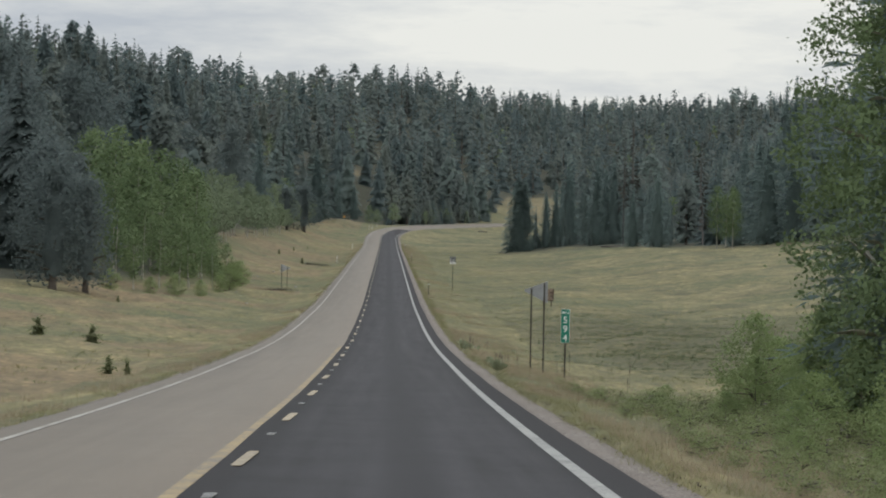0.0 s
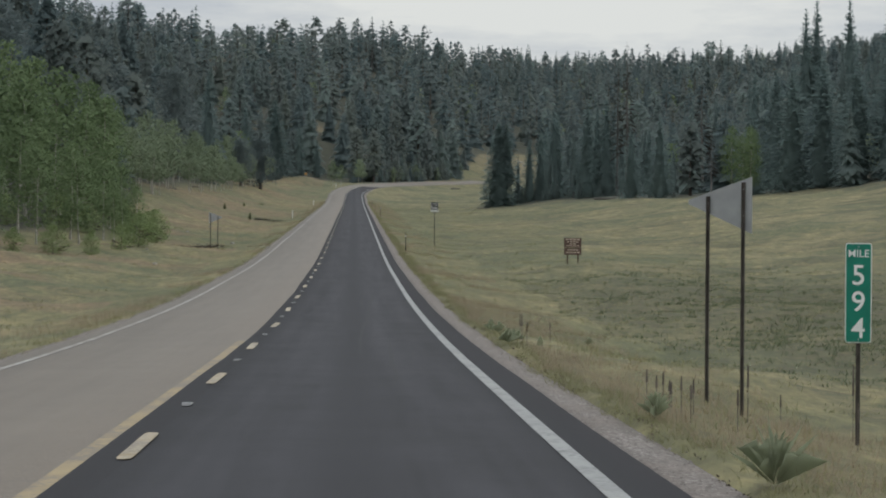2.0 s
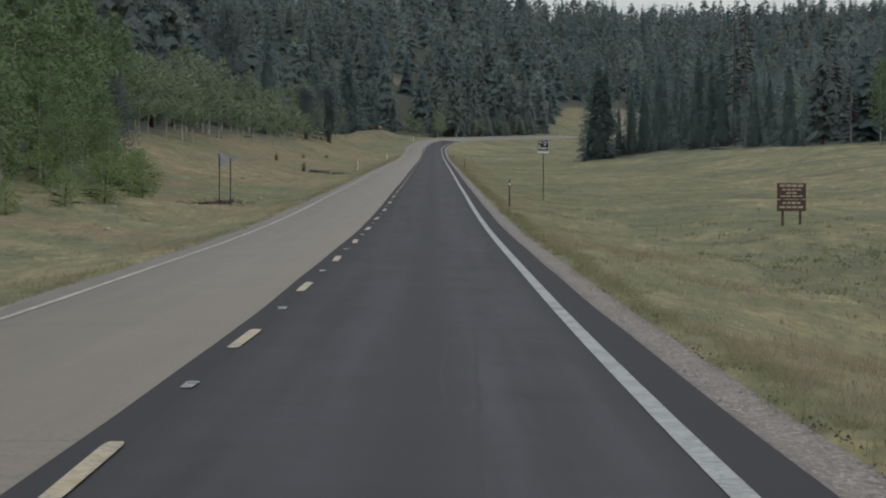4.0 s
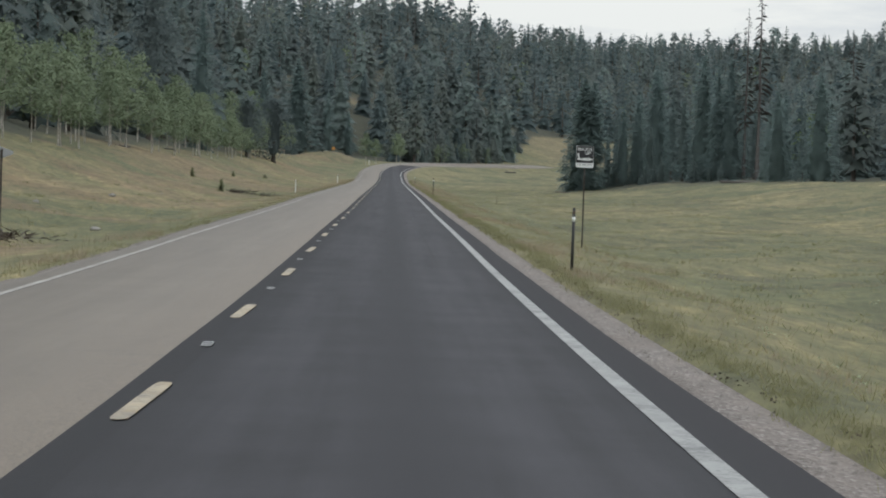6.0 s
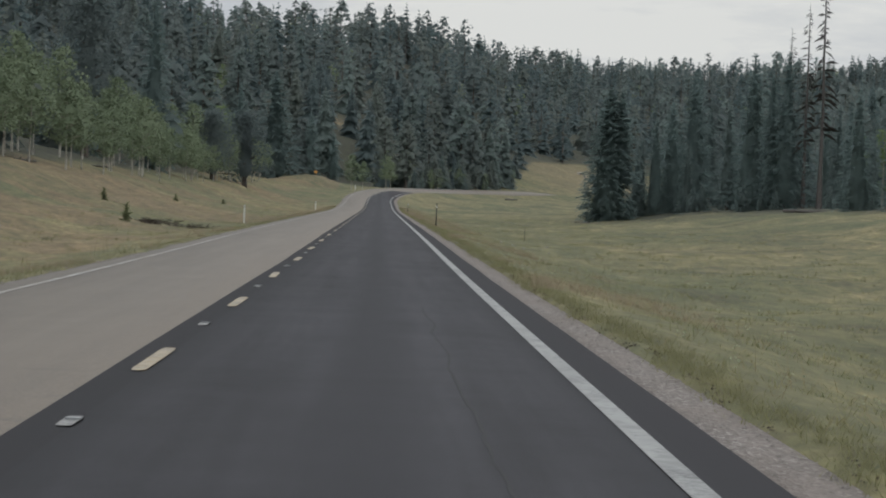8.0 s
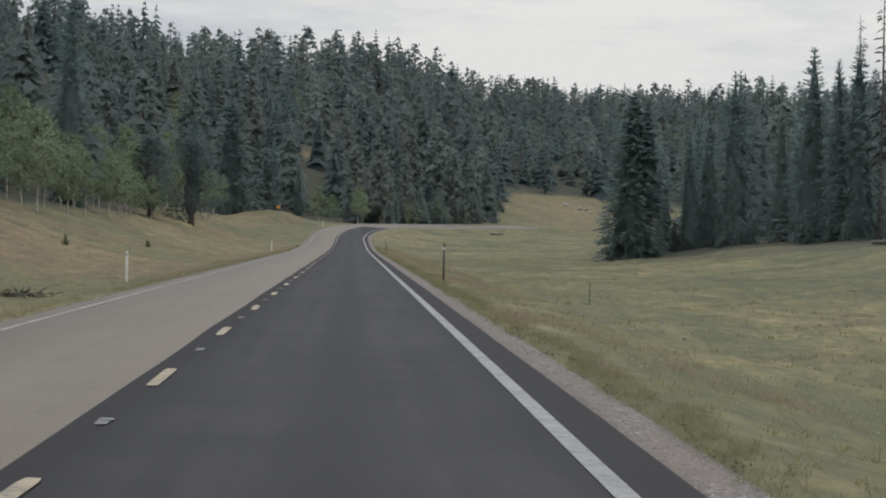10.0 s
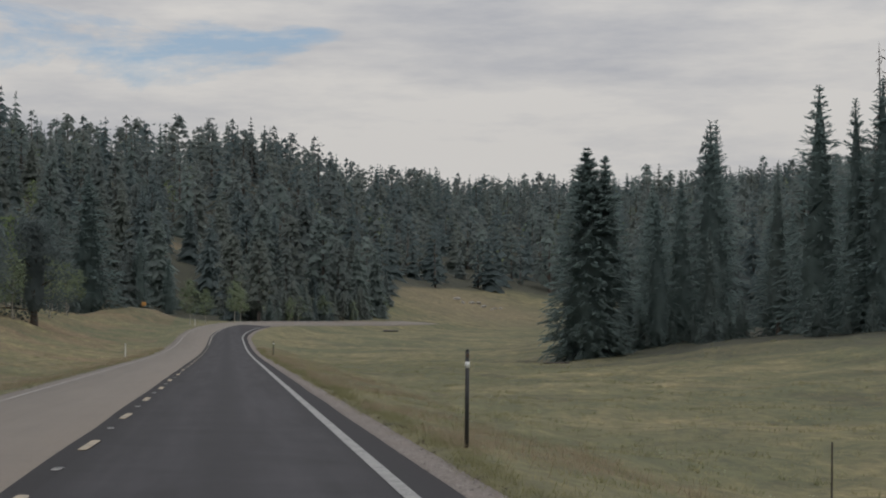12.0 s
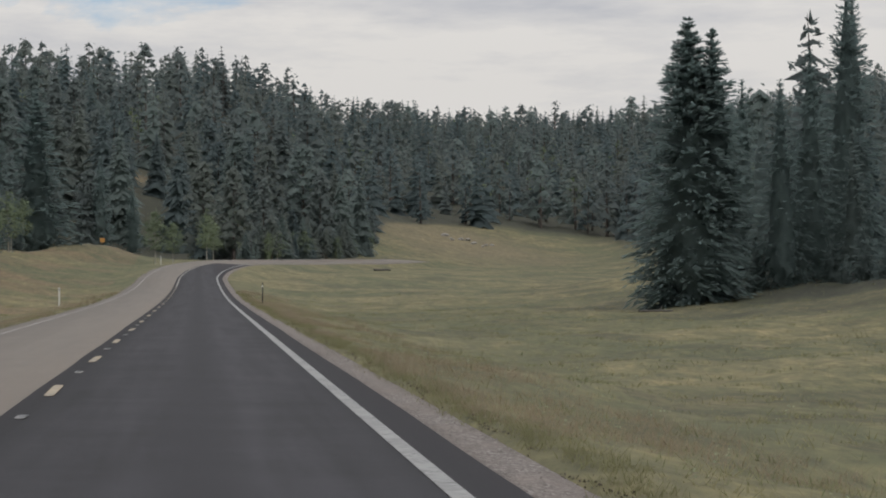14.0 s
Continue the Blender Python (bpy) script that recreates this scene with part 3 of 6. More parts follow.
def wood_share(x, y):
    """1 in the woods, 0 in the open."""
    x, y = np.asarray(x, float), np.asarray(y, float)
    s, d = road_sd(x, y)
    rim = 2.5 * np.sin(y * 0.081) + 1.5 * np.sin(y * 0.21 + 1)
    left = np.interp(y, [-519, 78, 161, 208, 228, 252, 291, 389, 519, 648, 700, 778], [-34, -30, -26, -19, -16.5, -22, -24, -26, -25, -25, -31, -34]) + 0.4 * rim
    right = np.interp(y, [-519, 0, 208, 311, 389, 452, 497, 524, 572, 680, 830, 1038], [150, 120, 100, 84, 68, 50, 31, 31, 43, 68, 97, 130]) + rim * 0.6
    back = np.interp(x, [-60, -38, -24, -14, 3, 10, 16, 24, 32, 38, 54, 74, 100, 130, 400], [700, 768, 802, 791, 773, 790, 804, 833, 864, 898, 1038, 1092, 1131, 1141, 1141])
    wood = np.maximum(np.maximum(step(-1.5, 3, left - x) * (y < 778), step(-1.5, 3, x - right)), step(-5, 10, y - back))
    wood = wood * (1 - np.exp(-(((x + 13) / 5) ** 2 + ((y - 928) / 16) ** 2)))
    return np.where(s < 1140, wood * step(7.5, 10, np.abs(d)), wood)


def build_ground():
    xs = np.concatenate([np.linspace(-1500, -260, 26), np.linspace(-250, -62, 36), np.linspace(-60, -22, 36), np.linspace(-21.5, 30, 118),
                         np.linspace(31, 110, 64), np.linspace(113, 400, 52), np.linspace(420, 1600, 18)])
    ys = np.concatenate([np.linspace(-1800, -78, 24), np.linspace(-65, 155, 100), np.linspace(157, 622, 150), np.linspace(626, 1220, 120),
                         np.linspace(1230, 2335, 80), np.linspace(2385, 4600, 18)])
    gx, gy = np.meshgrid(xs, ys)
    v = np.stack([gx.ravel(), gy.ravel(), ground_z(gx.ravel(), gy.ravel())], 1)
    w = len(xs)
    i = (np.arange(len(ys) - 1)[:, None] * w + np.arange(w - 1)[None]).ravel()
    ob = soup("ground", v, np.stack([i, i + 1, i + w + 1, i + w], 1), [M_GROUND], smooth=True)
    a = ob.data.attributes.new("litter_shade", "FLOAT", "POINT")
    # needles, thin grass and painted tree shade reach some metres out from the right wood
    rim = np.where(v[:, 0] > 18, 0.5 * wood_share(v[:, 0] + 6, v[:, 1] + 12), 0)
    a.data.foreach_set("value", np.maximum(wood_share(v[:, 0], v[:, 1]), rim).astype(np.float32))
    tagged(ob, "rolling mountain meadow of green and straw-dry grass under wooded slopes", "ground", kind="structure")


build_ground()


def ribbon(name, d0, d1, s0, s1, lift, material, parent=None, skirt=0.0, jag=0.0, ds=2.5, label="", seed=1):
    """A strip along the road between two offsets, crowned with the road, with sides that go down."""
    r = np.random.RandomState(seed)
    s = np.linspace(s0, s1, max(2, int((s1 - s0) / ds)))
    j = (r.rand(len(s) + 4, 2) - 0.5) * jag
    j = (j[:-4] + 2 * j[1:-3] + 3 * j[2:-2] + 2 * j[3:-1] + j[4:]) / 4
    d1 = d1(s) if callable(d1) else d1
    cols = [d0 + j[:, 0], (d0 + d1) / 2 + 0 * s, d1 + j[:, 1]]
    z = road_z(s) + lift
    rows = [np.stack([*road_point(s, c), z - 0.012 * np.abs(c) + road_tilt(s, c)], 1) for c in cols]
    if skirt:
        lo0, lo1 = rows[0].copy(), rows[2].copy()
        lo0[:, 2] -= skirt
        lo1[:, 2] -= skirt
        rows = [lo0, *rows, lo1]
    k, n = len(rows), len(s)
    v = np.stack(rows, 1).reshape(-1, 3)
    i = (np.arange(n - 1)[:, None] * k + np.arange(k - 1)[None]).ravel()
    return soup(name, v, np.stack([i, i + 1, i + k + 1, i + k], 1), [material], parent, label=label)


ROAD_END = 1220.0
old = tagged(ribbon("road_old", -3.98, 4.2, -156, ROAD_END, 0.0, M_OLD, skirt=0.6, jag=0.10), "pale weathered asphalt of the old lane", "road", kind="structure")
fresh = tagged(ribbon("road_new", -0.27, 4.29, -156, 695, 0.025, M_NEW, skirt=0.6, jag=0.03), "fresh dark asphalt overlay of one lane", "road", kind="structure")
gravel = tagged(ribbon("shoulder", 4.24, gravel_edge, -156, ROAD_END, -0.035, M_GRAVEL, skirt=0.5, jag=0.13, ds=0.5), "crumbling strip of grey gravel along the asphalt", "shoulder", kind="structure")
verge = tagged(ribbon("shoulder_left", -4.34, -3.94, -156, ROAD_END, -0.05, M_GRAVEL, skirt=0.5, jag=0.35, ds=0.5), "thin gravel edge along the old lane", "shoulder", kind="structure")
ribbon("edge_line", 3.67, 3.84, -156, 695, 0.031, M_WHITE, fresh, label="worn white edge line")
ribbon("edge_line", 3.69, 3.82, 695, ROAD_END, 0.006, M_PALE, old, label="faded white edge line")
ribbon("edge_line", -3.58, -3.46, -156, ROAD_END, 0.006, M_PALE, old, label="faded white edge line")
ribbon("centre_line", -0.45, -0.285, -156, 88, 0.006, M_YELLOW, old, label="faded yellow centre line")
ribbon("centre_line", -0.08, 0.06, 576, 695, 0.031, M_PALE, fresh, label="pale solid centre line into the bend")


# ---- trees ----
def kites(base, way, length, width, sag, roll=None):
    """Drooping four-cornered sprays: arrays of roots, directions, lengths, widths and sags. Verts and triangles."""
    n = len(base)
    side = np.cross(way, (0, 0, 1.0))
    side /= np.linalg.norm(side, axis=1, keepdims=True) + 1e-9
    if roll is not None:
        up = np.cross(side, way)
        side = side * np.cos(roll)[:, None] + up * np.sin(roll)[:, None]
    down = np.array([0, 0, -1.0])
    mid = base + way * (length * 0.52)[:, None] - down * (sag * 0.2)[:, None]
    tip = base + way * length[:, None] + down * sag[:, None]
    lo = down * (width * 0.35)[:, None]
    v = np.stack([base, mid + side * width[:, None] + lo, tip, mid - side * width[:, None] + lo], 1).reshape(-1, 3)
    i = np.arange(n)[:, None] * 4
    return v, np.concatenate([i + [0, 1, 2], i + [0, 2, 3]], 1).reshape(-1, 3)


def chips(r, centre, size, lie=0.5, slim=0.55):
    """Loose leaf-shaped triangles pairs, turned every way; lie: how level they lie."""
    n = len(centre)
    a = r.normal(size=(n, 3))
    a[:, 2] *= 1 - lie
    a /= np.linalg.norm(a, axis=1, keepdims=True)
    b = np.cross(a, r.normal(size=(n, 3)))
    b /= np.linalg.norm(b, axis=1, keepdims=True)
    s = size[:, None]
    v = np.stack([centre - a * s, centre + b * s * slim, centre + a * s, centre - b * s * slim], 1).reshape(-1, 3)
    i = np.arange(n)[:, None] * 4
    return v, np.concatenate([i + [0, 1, 2], i + [0, 2, 3]], 1).reshape(-1, 3)


def core(r, h, rad, low, full, sides=7, rings=6, squash=1.0):
    """The dense inside of a crown, which stops the view through it: crossed sprays about the trunk."""
    n = sides * rings
    t = r.rand(n) ** 1.15
    prof = rad * ((1 - t) ** full if squash == 1.0 else np.sin(np.pi * np.clip(t * 0.86 + 0.12, 0, 1)) ** 0.7)
    a, k = r.rand(n) * 6.28, np.sqrt(r.rand(n))
    at = np.stack([prof * k * np.cos(a), prof * k * np.sin(a), (low + (0.95 - low) * t) * h], 1)
    return chips(r, at, np.minimum(prof * 0.4 + 0.1, 0.5) * (0.7 + 0.6 * r.rand(n)), 0.25, 0.4)


def mass(r, h, rad, low, full, sides=8, rings=8, dome=0.0):
    """The closed inner body of a crown, uneven all over and stepped like tiers of boughs; dome: how rounded its outline is."""
    t = np.linspace(0, 1, rings)
    cone = (1 - t) ** full * np.clip(t * 7 + 0.5, 0, 1)
    ball = np.sin(np.pi * np.clip(t * 0.84 + 0.13, 0, 1)) ** 0.6
    prof = rad * ((1 - dome) * cone + dome * ball) * np.where(np.arange(rings) % 2, 1.06, 0.94)
    a = np.arange(sides) * 2 * np.pi / sides + (np.arange(rings) % 2)[:, None] * np.pi / sides + r.rand(rings, 1)
    q = prof[:, None] * (0.85 + 0.3 * r.rand(rings, sides))
    z = (low + (0.97 - low) * t)[:, None] * h + (r.rand(rings, sides) - 0.6) * h * 0.5 / rings
    v = np.stack([q * np.cos(a), q * np.sin(a), z], 2).reshape(-1, 3)
    k = (np.arange(rings - 1)[:, None] * sides + np.arange(sides)[None]).ravel()
    n = (np.arange(rings - 1)[:, None] * sides + (np.arange(sides)[None] + 1) % sides).ravel()
    return v, np.concatenate([np.stack([k, n, n + sides], 1), np.stack([k, n + sides, k + sides], 1)])


def fans(r, at, rad, points, droop):
    """Ragged drooping umbrellas of boughs, one about each spot: arrays of spots, radii and droops. Verts and triangles."""
    n, q = len(at), points * 2
    a = (np.arange(q) + r.rand(n, q) * 0.7)[:] * 2 * np.pi / q + r.rand(n, 1) * 6.28
    d = rad[:, None] * np.where(np.arange(q) % 2, 0.62, 1.0) * (0.72 + 0.5 * r.rand(n, q))
    z = -(droop * rad)[:, None] * (d / rad[:, None]) * (0.7 + 0.6 * r.rand(n, q))
    ring = at[:, None] + np.stack([d * np.cos(a), d * np.sin(a), z], 2)
    top = at + np.array([0, 0, 1.0]) * (0.25 * rad * droop)[:, None]
    v = np.concatenate([top[:, None], ring], 1).reshape(-1, 3)
    k = np.arange(n)[:, None] * (q + 1)
    j = np.arange(q)[None]
    return v, np.stack([k + 0 * j, k + 1 + j, k + 1 + (j + 1) % q], 2).reshape(-1, 3)


def fir_tiers(r, h, rad, tiers, points, loose, size, low=0.03, full=0.85):
    """Crown of a conifer further off: tier over tier of drooping boughs, with loose sprays about the edge."""
    t = low + (0.96 - low) * (np.arange(tiers) + 0.7 * r.rand(tiers)) / tiers
    w = rad * ((1 - t) ** full * np.clip((t - low) * 5 + 0.72, 0, 1) + 0.035) * r.uniform(0.82, 1.15, tiers)
    c = np.stack([r.normal(size=tiers) * 0.10 * w, r.normal(size=tiers) * 0.10 * w, t * h], 1)
    body = fans(r, c, w, points, 0.55 + 0.3 * r.rand(tiers))
    u = low + (0.97 - low) * r.rand(loose) ** 1.3
    az = r.rand(loose) * 6.28
    d = rad * ((1 - u) ** full + 0.03) * (0.55 + 0.5 * r.rand(loose))
    at = np.stack([np.cos(az) * d, np.sin(az) * d, u * h - 0.45 * d], 1)
    lead = kites(np.array([[0, 0, h * 0.93], [0, 0, h * 0.93]]), np.array([[0.05, 0, 1.0], [0, 0.06, 1.0]]), np.array([h * 0.07, h * 0.05]), np.array([0.13, 0.15]), np.zeros(2))
    return joined(body, chips(r, at, size * (0.6 + 0.8 * r.rand(loose)), 0.3, 0.5), lead)


def pine_tufts(r, h, rad, clumps, points, loose, size, low=0.2, fat=1.0):
    """Crown of a pine further off: heaped tufts of needles about upswept limbs, rounded above."""
    t = low + (0.97 - low) * (np.arange(clumps) + r.rand(clumps)) / clumps
    u = (t - low) / (1 - low)
    shape = np.clip(1 - u ** 1.7, 0, 1) ** 0.75 * np.clip(u * 4 + 0.5, 0, 1)
    az = np.arange(clumps) * 2.39996 + r.rand(clumps)
    d = rad * shape * (0.15 + 0.6 * r.rand(clumps) ** 0.7)
    c = np.stack([np.cos(az) * d, np.sin(az) * d, t * h], 1)
    w = rad * fat * (0.26 + 0.2 * r.rand(clumps)) * (1 - 0.35 * u)
    k = r.randint(clumps, size=loose)
    way = r.normal(size=(loose, 3)) * np.array([0.8, 0.8, 0.45])
    return joined(fans(r, c, w, points, 0.75 + 0.4 * r.rand(clumps)), chips(r, c[k] + way * w[k][:, None], size * (0.6 + 0.8 * r.rand(loose)), 0.3, 0.5))


def joined(*pieces):
    vs, fs, k = [], [], 0
    for v, f in pieces:
        vs.append(v)
        fs.append(f + k)
        k += len(v)
    return np.concatenate(vs), np.concatenate(fs)


def stem(r, h, r0, sides=6, bend=0.02, lean=(0, 0), top=0.06, levels=6):
    """A tapered, slightly crooked trunk as triangles."""
    t = np.linspace(0, 1, levels)
    off = np.cumsum(r.normal(size=(levels, 2)) * bend * h / levels, 0)
    off -= off[0]
    a = np.arange(sides) * 2 * math.pi / sides
    rad = r0 * ((1 - t) ** 0.8 * (1 - top) + top) * (1 + 0.5 * np.exp(-t * 40))
    v = np.stack([off[:, :1] + t[:, None] * lean[0] + rad[:, None] * np.cos(a), off[:, 1:] + t[:, None] * lean[1] + rad[:, None] * np.sin(a), (t * h - 0.25)[:, None] + 0 * a], 2).reshape(-1, 3)
    f = []
    for k in range(levels - 1):
        for j in range(sides):
            p, q = k * sides + j, k * sides + (j + 1) % sides
            f += [(p, q, q + sides), (p, q + sides, p + sides)]
    return v, np.array(f)


def conifer(r, h, rad, n, low=0.04, twigs=5, ragged=0.25, full=0.85, slim=0.10, body=0.46):
    """Crown of a spruce or fir: whorls of sprays that shorten towards the tip."""
    t = np.sort(low + (1 - low) * r.rand(n) ** 1.45)
    tier = np.floor(t * h / 0.45) * 0.45 / h
    t = np.where(r.rand(n) < 0.6, np.clip(tier + 0.012, low, 0.995), t)
    az = np.arange(n) * 2.39996 + r.rand(n) * 0.9
    length = rad * (1 - t) ** full * (1 - ragged + 2 * ragged * r.rand(n)) * np.clip((t - low) * 8 + 0.55, 0, 1) + 0.16
    el = np.radians(-9 + 44 * t ** 1.5 + r.normal(size=n) * 7)
    way = np.stack([np.cos(az) * np.cos(el), np.sin(az) * np.cos(el), np.sin(el)], 1)
    base = np.stack([0 * t, 0 * t, t * h], 1)
    lead = kites(np.array([[0, 0, h * 0.955], [0, 0, h * 0.95]]), np.array([[0.05, 0, 1.0], [0, 0.06, 1.0]]), np.array([h * 0.05, h * 0.035]), np.array([0.10, 0.12]), np.zeros(2))
    out = [lead, mass(r, h, rad * body, low + 0.01, full, 9, 14), core(r, h, rad * 0.6, low + 0.01, full, 10, 12)]
    for k in range(twigs):
        f = (k + 0.6 + 0.5 * r.rand(n)) / (twigs + 0.4)
        sgn = np.where((k + np.arange(n)) % 2, 1, -1) * (0.35 + 0.75 * r.rand(n))
        a2 = az + sgn * (1 - 0.6 * f)
        l2 = np.clip(length * (0.62 - 0.30 * f), 0.16, 0.55) * (0.75 + 0.5 * r.rand(n))
        e2 = el - 0.08 + 0.25 * r.normal(size=n) * 0.8
        w2 = np.stack([np.cos(a2) * np.cos(e2), np.sin(a2) * np.cos(e2), np.sin(e2)], 1)
        at = base + way * (length * f)[:, None] - np.array([0, 0, 1.0]) * (0.14 * length * f * f)[:, None]
        out.append(kites(at, w2, l2, slim * l2 + 0.03, 0.12 * l2, r.uniform(-0.8, 0.8, n)))
    return joined(*out)


def pine(r, h, rad, clumps, leaves, low=0.38, size=0.5, heart=0.4, body=0.3):
    """Crown of a ponderosa: tufts of needles at the ends of upswept limbs, rounded and open."""
    t = low + (1 - low) * r.rand(clumps) ** 0.85
    az = np.arange(clumps) * 2.39996 + r.rand(clumps)
    shape = np.clip(1 - ((t - low) / (1 - low)) ** 1.5, 0, 1) ** 0.75 * np.clip((t - low) * 6 + 0.45, 0, 1)
    d = rad * shape * (0.35 + 0.65 * r.rand(clumps) ** 0.5)
    c = np.stack([np.cos(az) * d, np.sin(az) * d, t * h + 0.2 * d - 0.4], 1)
    at = np.repeat(c, leaves, 0) + r.normal(size=(clumps * leaves, 3)) * np.array([0.55, 0.55, 0.32]) * rad * 0.38
    return joined(chips(r, at, size * (0.6 + 0.8 * r.rand(len(at))), 0.35, 0.5), core(r, h, rad * heart * 1.3, low + 0.03, 1.0, 6, 6, 0.5), mass(r, h * 0.93, rad * body, low + 0.03, 0.8, 6, 6, 0.7))


def limbs(r, h, rad, n, low):
    """Bare limbs that carry a crown, joined to the trunk."""
    out = []
    for k in range(n):
        t = low + (0.95 - low) * (k + r.rand()) / n
        a, e = r.rand() * 6.28, r.uniform(0.1, 0.7)
        l = rad * (1.05 - t) * r.uniform(0.7, 1.1) + 0.3
        way = np.array([[math.cos(a) * math.cos(e), math.sin(a) * math.cos(e), math.sin(e)]])
        v, f = kites(np.array([[0, 0, t * h]]), way, np.array([l]), np.array([0.035 + 0.01 * l]), np.array([0.1 * l]))
        out.append((v, f))
    return joined(*out)


def aspen(r, h, rad, clumps, leaves, low=0.35, size=0.16, solid=True, loose=0.36):
    """Crown of an aspen: small leaves in loose clusters about a tall oval."""
    t = low + (1 - low) * r.rand(clumps)
    u = (t - low) / (1 - low)
    d = rad * np.sin(np.pi * np.clip(u * 0.86 + 0.14, 0, 1)) ** 0.7 * np.sqrt(r.rand(clumps))
    az = r.rand(clumps) * 6.28
    c = np.stack([np.cos(az) * d, np.sin(az) * d, t * h], 1)
    at = np.repeat(c, leaves, 0) + r.normal(size=(clumps * leaves, 3)) * np.array([loose, loose, loose * 0.85]) * max(0.6, rad * 0.45)
    out = chips(r, at, size * (0.6 + 0.8 * r.rand(len(at))), 0.2)
    return out if not solid else joined(out, core(r, h, rad * 0.55, low + 0.05, 1.0, 6, 6, 0.5))


def tree_meshes(kind, seed):
    """Trunk and crown of one kind of tree, built once at a usual size."""
    r = np.random.RandomState(seed)
    if kind == "spruce":
        return stem(r, 15, 0.20), conifer(r, 15, 3.0, 430, 0.02, 8, 0.22, 0.8), M_BARK, M_SPRUCE
    if kind == "twin":
        a, b = conifer(r, 14.6, 3.2, 1050, 0.02, 13, 0.16, 0.76, body=0.58), conifer(r, 14.0, 2.5, 420, 0.3, 11, 0.25, 0.72)
        return stem(r, 12.5, 0.26), joined((a[0] - [0.55, 0, 0], a[1]), (b[0] + [0.75, 0.1, 0], b[1])), M_BARK, M_SPRUCE
    if kind == "slim":
        return stem(r, 15, 0.17), conifer(r, 15, 1.9, 280, 0.12, 7, 0.35, 0.7), M_BARK, M_FIR
    if kind == "open":
        return stem(r, 12, 0.14), conifer(r, 12, 2.0, 80, 0.1, 7, 0.4, 0.8), M_BARK, M_FIR
    if kind == "small":
        return stem(r, 4, 0.07, 5), conifer(r, 4, 1.15, 110, 0.02, 5, 0.2, 0.8), M_BARK, M_FIR
    if kind == "pine":
        return joined(stem(r, 15, 0.27), limbs(r, 15, 3.0, 22, 0.3)), pine(r, 15, 3.3, 150, 30, 0.26, 0.19, 0.1), M_BARK, M_PINE
    if kind == "bushy":
        return joined(stem(r, 10, 0.24), limbs(r, 10, 2.8, 18, 0.14)), pine(r, 10, 3.0, 150, 30, 0.10, 0.15, 0.1), M_BARK, M_PINE
    if kind == "aspen":
        return joined(stem(r, 11, 0.11, 6, 0.05), limbs(r, 11, 2.2, 16, 0.4)), aspen(r, 11, 2.3, 130, 16, 0.2, 0.15), M_ASPEN_BARK, M_ASPEN
    if kind == "pale":
        return joined(stem(r, 8, 0.07, 6, 0.05), limbs(r, 8, 1.7, 14, 0.35)), aspen(r, 8, 1.8, 90, 18, 0.30, 0.13), M_ASPEN_BARK, M_ASPEN_GREY
    if kind == "near_aspen":
        return joined(stem(r, 12, 0.13, 8, 0.05), limbs(r, 12, 2.4, 26, 0.15)), aspen(r, 12, 2.3, 560, 48, 0.02, 0.058, False, 0.17), M_ASPEN_BARK, M_ASPEN
    if kind == "bush":
        return joined(stem(r, 2.2, 0.05, 5, 0.1), limbs(r, 2.4, 1.4, 14, 0.05)), aspen(r, 2.9, 1.25, 220, 18, 0.02, 0.05, False, 0.26), M_BARK, M_SHRUB
    if kind == "weed":
        return limbs(r, 0.8, 0.6, 10, 0.05), aspen(r, 0.9, 0.5, 52, 9, 0.0, 0.04, False, 0.34), M_BARK, M_WEED
    if kind == "sapling":
        return stem(r, 1.1, 0.03, 5), conifer(r, 1.15, 0.42, 60, 0.02, 4, 0.45, 0.6, body=0.06), M_BARK, M_SAPLING
    if kind == "snag":
        return stem(r, 21, 0.22, 7, 0.02), limbs_bare(r, 21), M_DEAD, M_DEAD


def limbs_bare(r, h):
    out = []
    for k in range(110):
        t = r.uniform(0.3, 0.97)
        a, e, l = r.rand() * 6.28, r.uniform(-0.5, 0.3), (1.05 - t) * r.uniform(1.0, 2.6) + 0.25
        way = np.array([[math.cos(a) * math.cos(e), math.sin(a) * math.cos(e), math.sin(e)]])
        out.append(kites(np.array([[0, 0, t * h]]), way, np.array([l]), np.array([0.05]), np.array([0.25 * l])))
    return joined(*out)


def crown_normals(v, f, x=0.0, y=0.0, z=0.0, h=None, keep=0.35):
    """Normals that turn outwards and, towards the top, upwards, as over a soft mass of needles or leaves."""
    h = h or v[:, 2].max()
    out = v - np.array([x, y, 0.0])
    out[:, 2] = 0
    out /= np.linalg.norm(out, axis=1, keepdims=True) + 0.25
    out[:, 2] = 0.30 + 0.55 * np.clip((v[:, 2] - z) / h, 0, 1)
    face = np.cross(v[f[:, 1]] - v[f[:, 0]], v[f[:, 2]] - v[f[:, 0]])
    face /= np.linalg.norm(face, axis=1, keepdims=True) + 1e-9
    own = np.zeros_like(v)
    for k in range(3):
        own[f[:, k]] = face
    own *= np.where((own * out).sum(1) < 0, -1, 1)[:, None]
    n = out * (1 - keep) + own * keep
    return n / (np.linalg.norm(n, axis=1, keepdims=True) + 1e-9)


